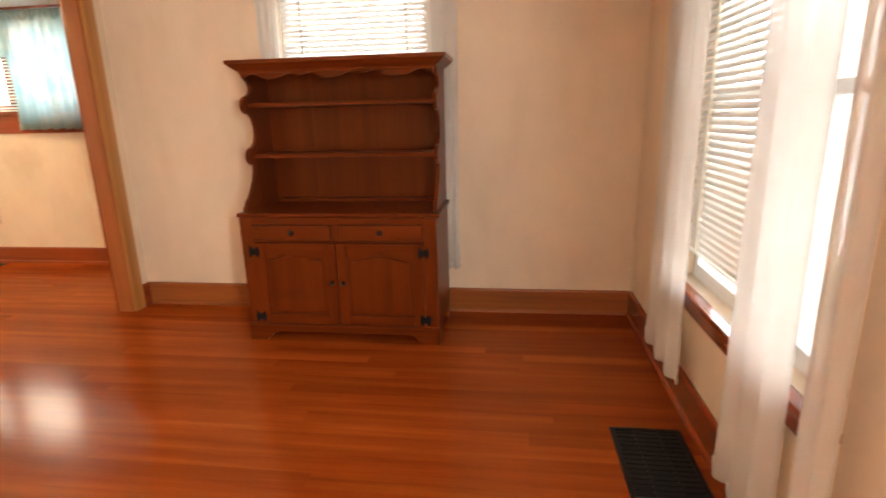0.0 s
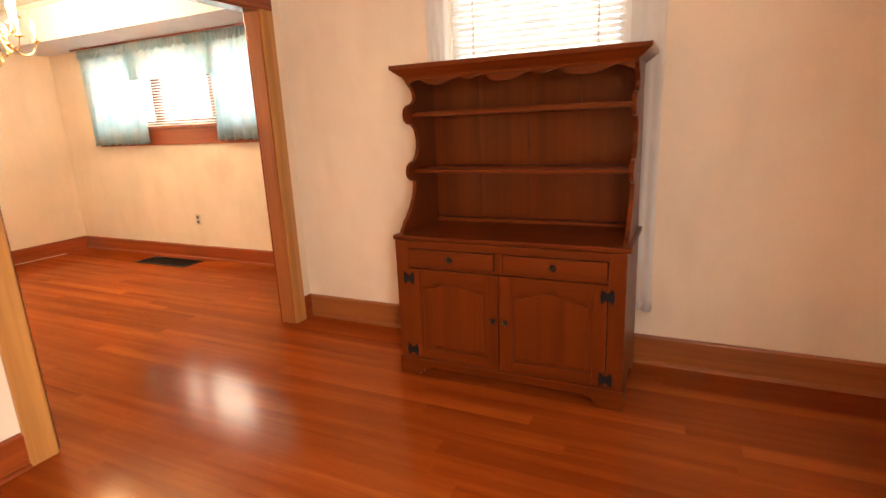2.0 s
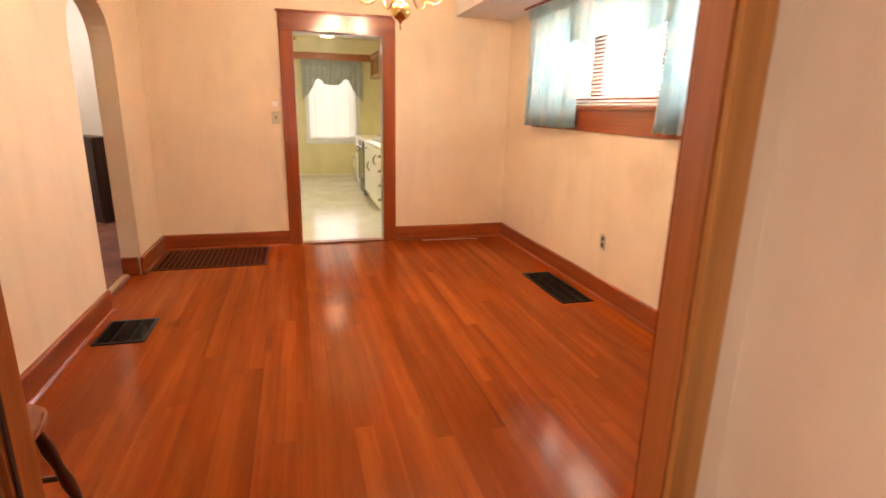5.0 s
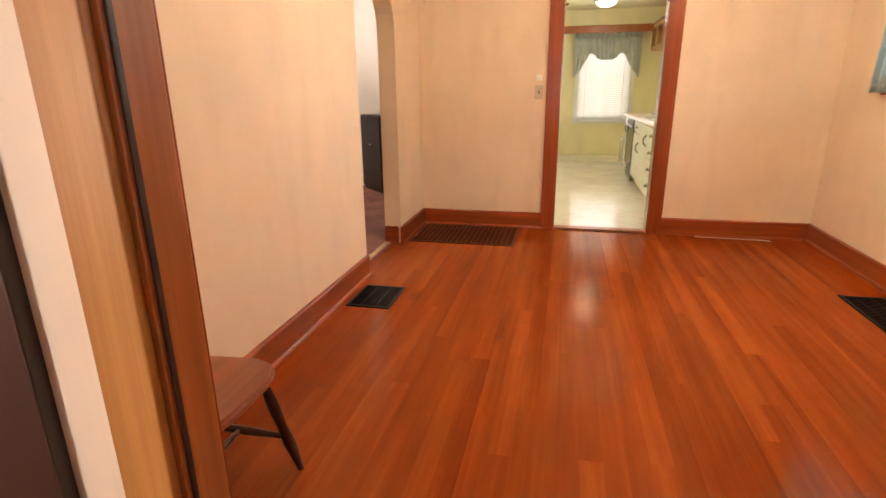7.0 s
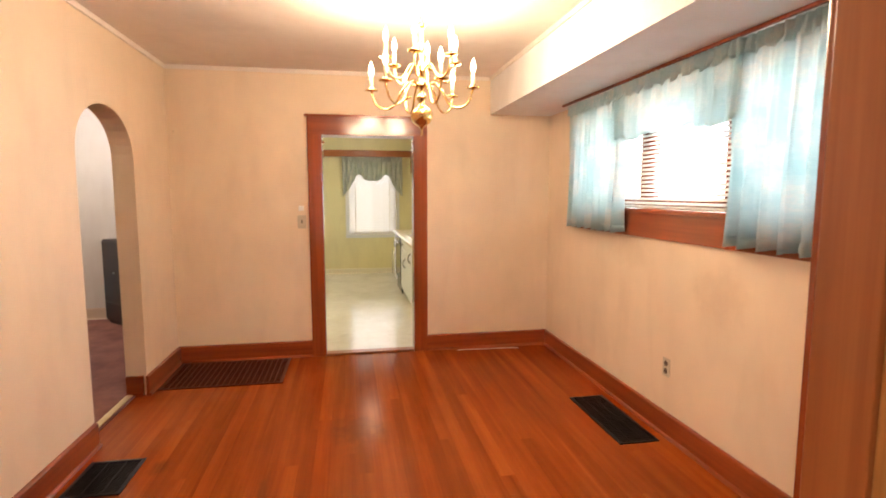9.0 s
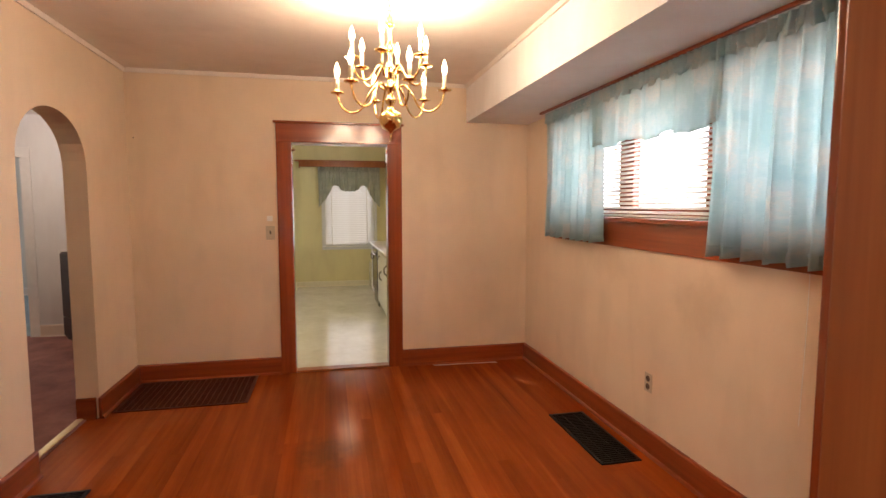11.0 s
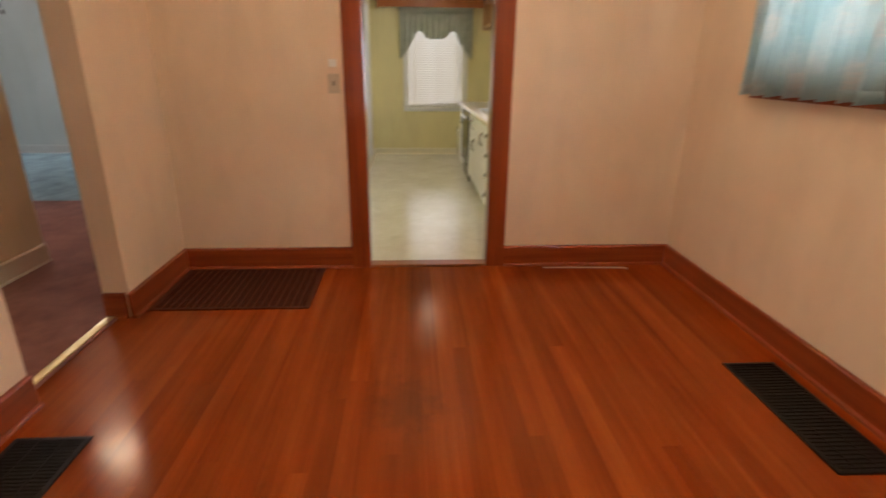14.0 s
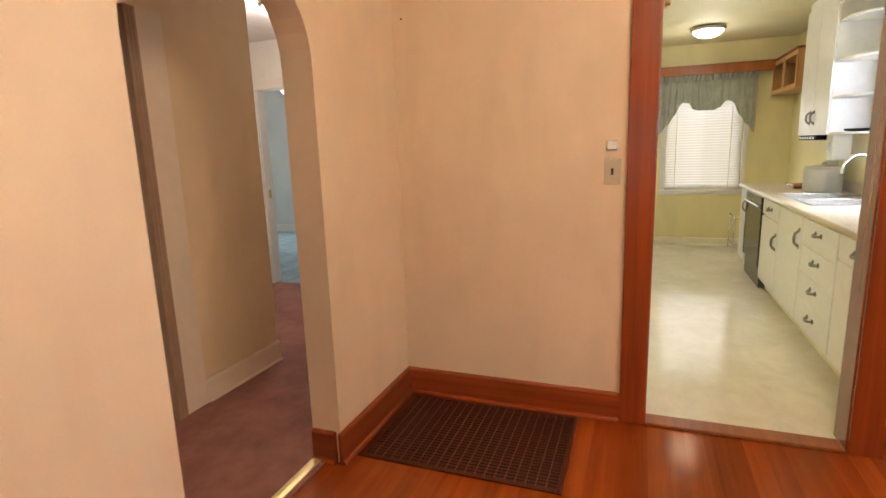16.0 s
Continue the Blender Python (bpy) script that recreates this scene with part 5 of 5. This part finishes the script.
r = thing("sink", (-2.3, -0.83, 0.88), "stainless steel double-bowl sink set in the worktop", "sink")
for a, b in ((-2.74, -2.32), (-2.28, -1.86)):
    bm = bmesh.new()
    for q in ((a, b, -1.06, -1.05, 0.74, 0.904), (a, b, -0.61, -0.60, 0.74, 0.904), (a, a + 0.01, -1.05, -0.61, 0.74, 0.904), (b - 0.01, b, -1.05, -0.61, 0.74, 0.904), (a + 0.01, b - 0.01, -1.05, -0.61, 0.73, 0.742)):
        box(bm, *q)
    bo = part("bowl", bm, STEEL, r)
    part("drain", lathe([(0.035, 0.742), (0.035, 0.745), (0.02, 0.744)], ((a + b) / 2, -0.83, 0), "z", 16), CHROME, bo)
for q in ((-2.77, -1.83, -1.085, -1.058), (-2.77, -1.83, -0.602, -0.575), (-2.77, -2.738, -1.058, -0.602), (-1.862, -1.83, -1.058, -0.602), (-2.322, -2.278, -1.058, -0.602)):
    part("rim", boxes((*q, 0.9025, 0.908), bevel=0.002), STEEL, r)
r = thing("kitchen_tap", (-2.30, -0.55, 0.902), "tall curved chrome kitchen tap behind the sink", "tap")
part("spout", tube(spline([(-2.30, -0.555, 0.903), (-2.30, -0.555, 1.13), (-2.30, -0.60, 1.22), (-2.30, -0.69, 1.24), (-2.30, -0.76, 1.17), (-2.30, -0.77, 1.10)]), 0.013, 10), CHROME, r, "", True)
part("base", lathe([(0.032, 0.903), (0.030, 0.93), (0.017, 0.945)], (-2.30, -0.555, 0), "z", 16), CHROME, r, "", True)
part("lever", tube([(-2.22, -0.555, 0.903), (-2.22, -0.555, 0.95), (-2.19, -0.60, 0.98)], 0.008, 8), CHROME, r, "", True)

r = thing("ceramic_crock", (-2.95, -0.71, 0.902), "large pale grey crock standing on the worktop", "crock")
part("body", lathe([(0.135, 0.903), (0.148, 0.915), (0.150, 1.10), (0.146, 1.115), (0.138, 1.115), (0.138, 1.10)], (-2.95, -0.71, 0), "z", 28), CERAMIC, r, "", True)
part("lid", lathe([(0.145, 1.116), (0.142, 1.128), (0.05, 1.138), (0.018, 1.140), (0.020, 1.160), (0.006, 1.166)], (-2.95, -0.71, 0), "z", 28), CERAMIC, r, "", True)
r = thing("paper_towel_roll", (-3.24, -0.58, 0.902), "white paper towel roll standing on the worktop", "paper roll")
part("roll", lathe([(0.055, 0.906), (0.057, 1.02), (0.055, 1.17), (0.018, 1.17), (0.018, 1.10)], (-3.24, -0.58, 0), "z", 20), WHITE, r, "", True)
part("stand", lathe([(0.065, 0.903), (0.065, 0.906)], (-3.24, -0.58, 0), "z", 20), CHROME, r)
r = thing("cutting_board", (-3.42, -0.68, 0.902), "small brown wooden board on the worktop", "cutting board")
part("board", boxes((-3.62, -3.32, -0.84, -0.60, 0.903, 0.935), bevel=0.008), TRIM_X, r)
r = thing("can_opener", (-2.83, -0.66, 1.40), "pale electric can opener mounted under the wall cabinet", "can opener")
part("housing", boxes((-2.90, -2.76, -0.72, -0.58, 1.185, 1.398), bevel=0.016), WHITE, r)
part("dial", lathe([(0.040, -0.012), (0.044, 0.0)], (-2.83, -0.721, 1.30), "y", 18), CERAMIC, r, "round grey dial")

r = thing("wall_cabinet", (-3.02, -0.66, 1.40), "tall white wall cabinet with chrome latches", "kitchen cabinet")
part("body", boxes((-3.45, -2.60, -0.80, -0.502, 1.40, 2.575), bevel=0.003), CABINETWHITE, r)
for a, b, hx in ((-3.445, -3.027, -3.085), (-3.023, -2.605, -2.965)):
    d = part("door", boxes((a, b, -0.818, -0.80, 1.405, 2.50), bevel=0.003), CABINETWHITE, r)
    handle(d, (hx, -0.818, 1.55), 0.10)
r = thing("knife_rack", (-3.02, -0.75, 1.355), "black slotted rack fixed below the wall cabinet", "rack")
part("rail", boxes((-3.45, -2.92, -0.80, -0.72, 1.355, 1.399), bevel=0.004), BLACKMETAL, r)
for k in range(6):
    part("slot", boxes((-3.42 + 0.08 * k, -3.385 + 0.08 * k, -0.803, -0.799, 1.367, 1.386)), STEEL, r, "steel slot")


def corner_shelf():
    x0, x1 = -2.598, -2.19
    r = thing("corner_shelf", (-2.40, -0.62, 1.40), "white open shelf with rounded boards beside the sink window", "shelf")
    part("back_panel", boxes((x0, x1, -0.514, -0.502, 1.38, 2.56)), CABINETWHITE, r)
    for z in (1.40, 1.68, 1.96, 2.26):
        pts = [(x0, -0.515), (x0, -0.795)] + [(x0 + 0.12 + (x1 - x0 - 0.12) * math.sin(a), -0.515 - 0.28 * math.cos(a)) for a in [math.pi / 2 * k / 10 for k in range(11)]]
        part("shelf_board", prism(pts, "z", z, z + 0.018, 0.003), CABINETWHITE, r)
    part("top_valance", boxes((x0, -1.20, -0.82, -0.80, 2.40, 2.56), bevel=0.004), CABINETWHITE, r)


corner_shelf()
r = thing("small_tray", (-2.40, -0.65, 1.42), "small black tray on the white corner shelf", "tray")
part("tray", lathe([(0.05, 0.0), (0.085, 0.004), (0.095, 0.022), (0.090, 0.022), (0.078, 0.008)], (-2.44, -0.65, 1.419), "z", 20), BLACKMETAL, r, "", True)
window_unit("window_sink", "y", -0.50, 1, -2.15, -1.25, 1.05, 2.05, 1.55, WHITE, "white sash window over the sink")
curtain("y", -0.56, -2.18, -1.96, 1.02, 2.12, 4, 0.014, TEAL, "short teal cotton curtain at the sink window", seed=31)
curtain("y", -0.56, -1.46, -1.23, 1.02, 2.12, 4, 0.014, TEAL, "short teal cotton curtain at the sink window", seed=32)

r = thing("display_cabinet", (-4.5, -0.63, 1.89), "small oak wall cabinet with two glazed doors", "display cabinet")
part("body", boxes((-5.085, -3.96, -0.505, -0.502, 1.89, 2.28)), CAB_WOOD, r)
for q in ((-5.085, -3.96, -0.74, -0.505, 1.89, 1.908), (-5.085, -3.96, -0.74, -0.505, 2.262, 2.28), (-5.085, -5.067, -0.74, -0.505, 1.908, 2.262), (-3.978, -3.96, -0.74, -0.505, 1.908, 2.262)):
    part("carcase_board", boxes(q, bevel=0.002), CAB_WOOD, r)
for a, b in ((-5.08, -4.53), (-4.52, -3.965)):
    d = part("door", boxes((a, a + 0.045, -0.758, -0.74, 1.895, 2.275), (b - 0.045, b, -0.758, -0.74, 1.895, 2.275), (a + 0.045, b - 0.045, -0.758, -0.74, 1.895, 1.94), (a + 0.045, b - 0.045, -0.758, -0.74, 2.23, 2.275)), CAB_WOOD, r)
    part("pane", boxes((a + 0.045, b - 0.045, -0.750, -0.747, 1.94, 2.23)), GLASS, d)
part("cap", boxes((-5.095, -3.94, -0.775, -0.502, 2.281, 2.30), bevel=0.005), TRIM_X, r)

r = thing("towel_stand", (-4.9, -1.10, 0), "low chrome towel stand beside the end cabinet", "towel stand")
for x in (-5.0, -4.62):
    part("upright", tube([(x, -1.12, 0.004), (x, -1.12, 0.46)], 0.010), CHROME, r, "", True)
for z in (0.10, 0.44):
    part("rail", tube([(-5.0, -1.12, z), (-4.62, -1.12, z)], 0.008), CHROME, r, "", True)
    part("arm", tube([(-4.62, -1.12, z), (-4.62, -0.96, z)], 0.008), CHROME, r, "", True)
part("upright", tube([(-4.62, -0.96, 0.004), (-4.62, -0.96, 0.46)], 0.010), CHROME, r, "", True)


def bowl_light(x, y, z, rad, label, watts, colour):
    r = thing("ceiling_light", (x, y, z), label, "ceiling light", "ceiling lights")
    part("rim", lathe([(rad * 0.9, -0.004), (rad * 1.02, -0.012), (rad * 1.05, -0.030), (rad * 0.96, -0.046), (rad * 0.90, -0.040)], (x, y, z), "z", 28), NICKEL, r, "brushed metal rim", True)
    part("glass_bowl", lathe([(rad * 0.93, -0.036), (rad * 0.86, -0.066), (rad * 0.62, -0.098), (rad * 0.30, -0.114), (0.004, -0.118)], (x, y, z), "z", 28), SHADEGLOW, r, "glowing white glass bowl", True)
    lamp = new("bowl_light", bpy.data.lights.new("bowl_light", "POINT"))
    lamp.data.energy, lamp.data.color, lamp.data.shadow_soft_size = watts, colour, 0.16
    lamp.location = (x, y, z - 0.24)


bowl_light(-4.00, -1.60, 2.58, 0.17, "lit bowl ceiling light with a brushed metal rim", 9, (1.0, 0.94, 0.84))
bowl_light(-0.90, -4.78, 2.50, 0.15, "lit bowl ceiling light in the hall", 40, (1.0, 0.90, 0.78))

# ---- hall and bedroom ----
r = thing("hall_cabinet", (-1.56, -4.50, 0.009), "dark brown wooden cabinet with a small metal latch", "cabinet")
M45 = Matrix.Translation((-1.56, -4.55, 0.009)) @ Matrix.Rotation(math.radians(45), 4, "Z")


def turned(bm):
    bmesh.ops.transform(bm, matrix=M45, verts=bm.verts)
    return bm


part("body", turned(boxes((-0.29, 0.29, 0.0, 0.22, 0.03, 0.98), bevel=0.004)), DARKBROWN, r)
part("plinth", turned(boxes((-0.27, 0.27, 0.01, 0.21, 0.0, 0.03))), DARKBROWN, r)
d = part("door", turned(boxes((-0.28, 0.28, -0.018, 0.0, 0.26, 0.965), bevel=0.004)), DARKBROWN, r)
part("latch", turned(boxes((-0.02, 0.03, -0.030, -0.018, 0.60, 0.615), bevel=0.003)), CHROME, d, "small chrome latch")
part("drawer_front", turned(boxes((-0.28, 0.28, -0.018, 0.0, 0.05, 0.25), bevel=0.004)), DARKBROWN, r)

r = thing("fan_light", (-3.6, -6.75, 2.5), "white globe ceiling light with two pull chains", "ceiling light")
part("rod", tube([(-3.6, -6.75, 2.5), (-3.6, -6.75, 2.34)], 0.015), WHITE, r)
part("globe", lathe([(0.03, 0.10), (0.075, 0.085), (0.10, 0.04), (0.10, 0.0), (0.07, -0.055), (0.02, -0.07)], (-3.6, -6.75, 2.24), "z", 20), SHADEGLOW, r, "glowing globe", True)
for u, l in ((-0.05, 0.16), (0.06, 0.24)):
    part("pull_chain", tube([(-3.6 + u, -6.75 + u, 2.19), (-3.6 + u, -6.75 + u, 2.19 - l)], 0.004, 6), CHROME, r)
    part("chain_knob", lathe([(0.004, 0.0), (0.014, -0.015), (0.012, -0.045), (0.003, -0.05)], (-3.6 + u, -6.75 + u, 2.19 - l), "z", 10), DARKWOOD, r)

# scraped pale strip along the floor by the far wall
r = thing("vinyl_strip", (0.06, -0.60, 0), "thin pale strip of old flooring along the baseboard", "floor strip")
part("strip", prism([(0.040, -0.92), (0.062, -0.90), (0.070, -0.60), (0.085, -0.34), (0.100, -0.30), (0.060, -0.31), (0.045, -0.60)], "z", 0.0008, 0.002), plain("pale worn strip", (0.42, 0.30, 0.22), 0.5), r)

r = thing("trim_kitchen_side", (-4.2, -2.45, 0), "white painted door casing on the yellow kitchen wall", "door casing", "", "structure")
for a in (-4.55, -3.70):
    part("side_casing", boxes((a, a + 0.11, -2.47, -2.448, 0.0, 2.05), bevel=0.004), WHITE, r)
part("head_casing", boxes((-4.55, -3.59, -2.47, -2.446, 2.05, 2.17), bevel=0.004), WHITE, r)
part("door_leaf", boxes((-4.44, -3.70, -2.47, -2.462, 0.01, 2.05)), WHITE, r)

# ---- floor boards, last ----
def floor_boards():
    rnd = random.Random(7)
    root = thing("floor", (3.5, -2.5, 0), "glossy orange-red fir strip floor, worn and scuffed", "floor", "", "structure")
    w, gap, y = 0.083, 0.0, -6.30
    while y < YN - 0.01:
        y1 = min(y + w, YN)
        mid = (y + y1) / 2
        spans = [(4.20, XE)] if mid < YS else [(0.0, XE if mid < HY else 4.20)]
        if -3.545 <= mid <= YS:
            spans.append((0.765, 1.575))
        for a, b in spans:
            x = a
            while x < b - 0.01:
                n = x + rnd.uniform(1.1, 3.4)
                if n > b - 0.5:
                    n = b
                top = 0.0
                o = [(y + gap, -0.02), (y1 - gap, -0.02), (y1 - gap, top - 0.0002), (y1 - gap - 0.0002, top), (y + gap + 0.0002, top), (y + gap, top - 0.0002)]
                part("plank", prism(o, "x", x + gap / 2, n - gap / 2), FLOORWOOD, root)
                x = n
        y = y1
    solid("floor_base", boxes((-0.075, XE, BACK, YN, -0.10, -0.0205)), DARKBROWN, "dark subfloor under the boards", "floor")


floor_boards()
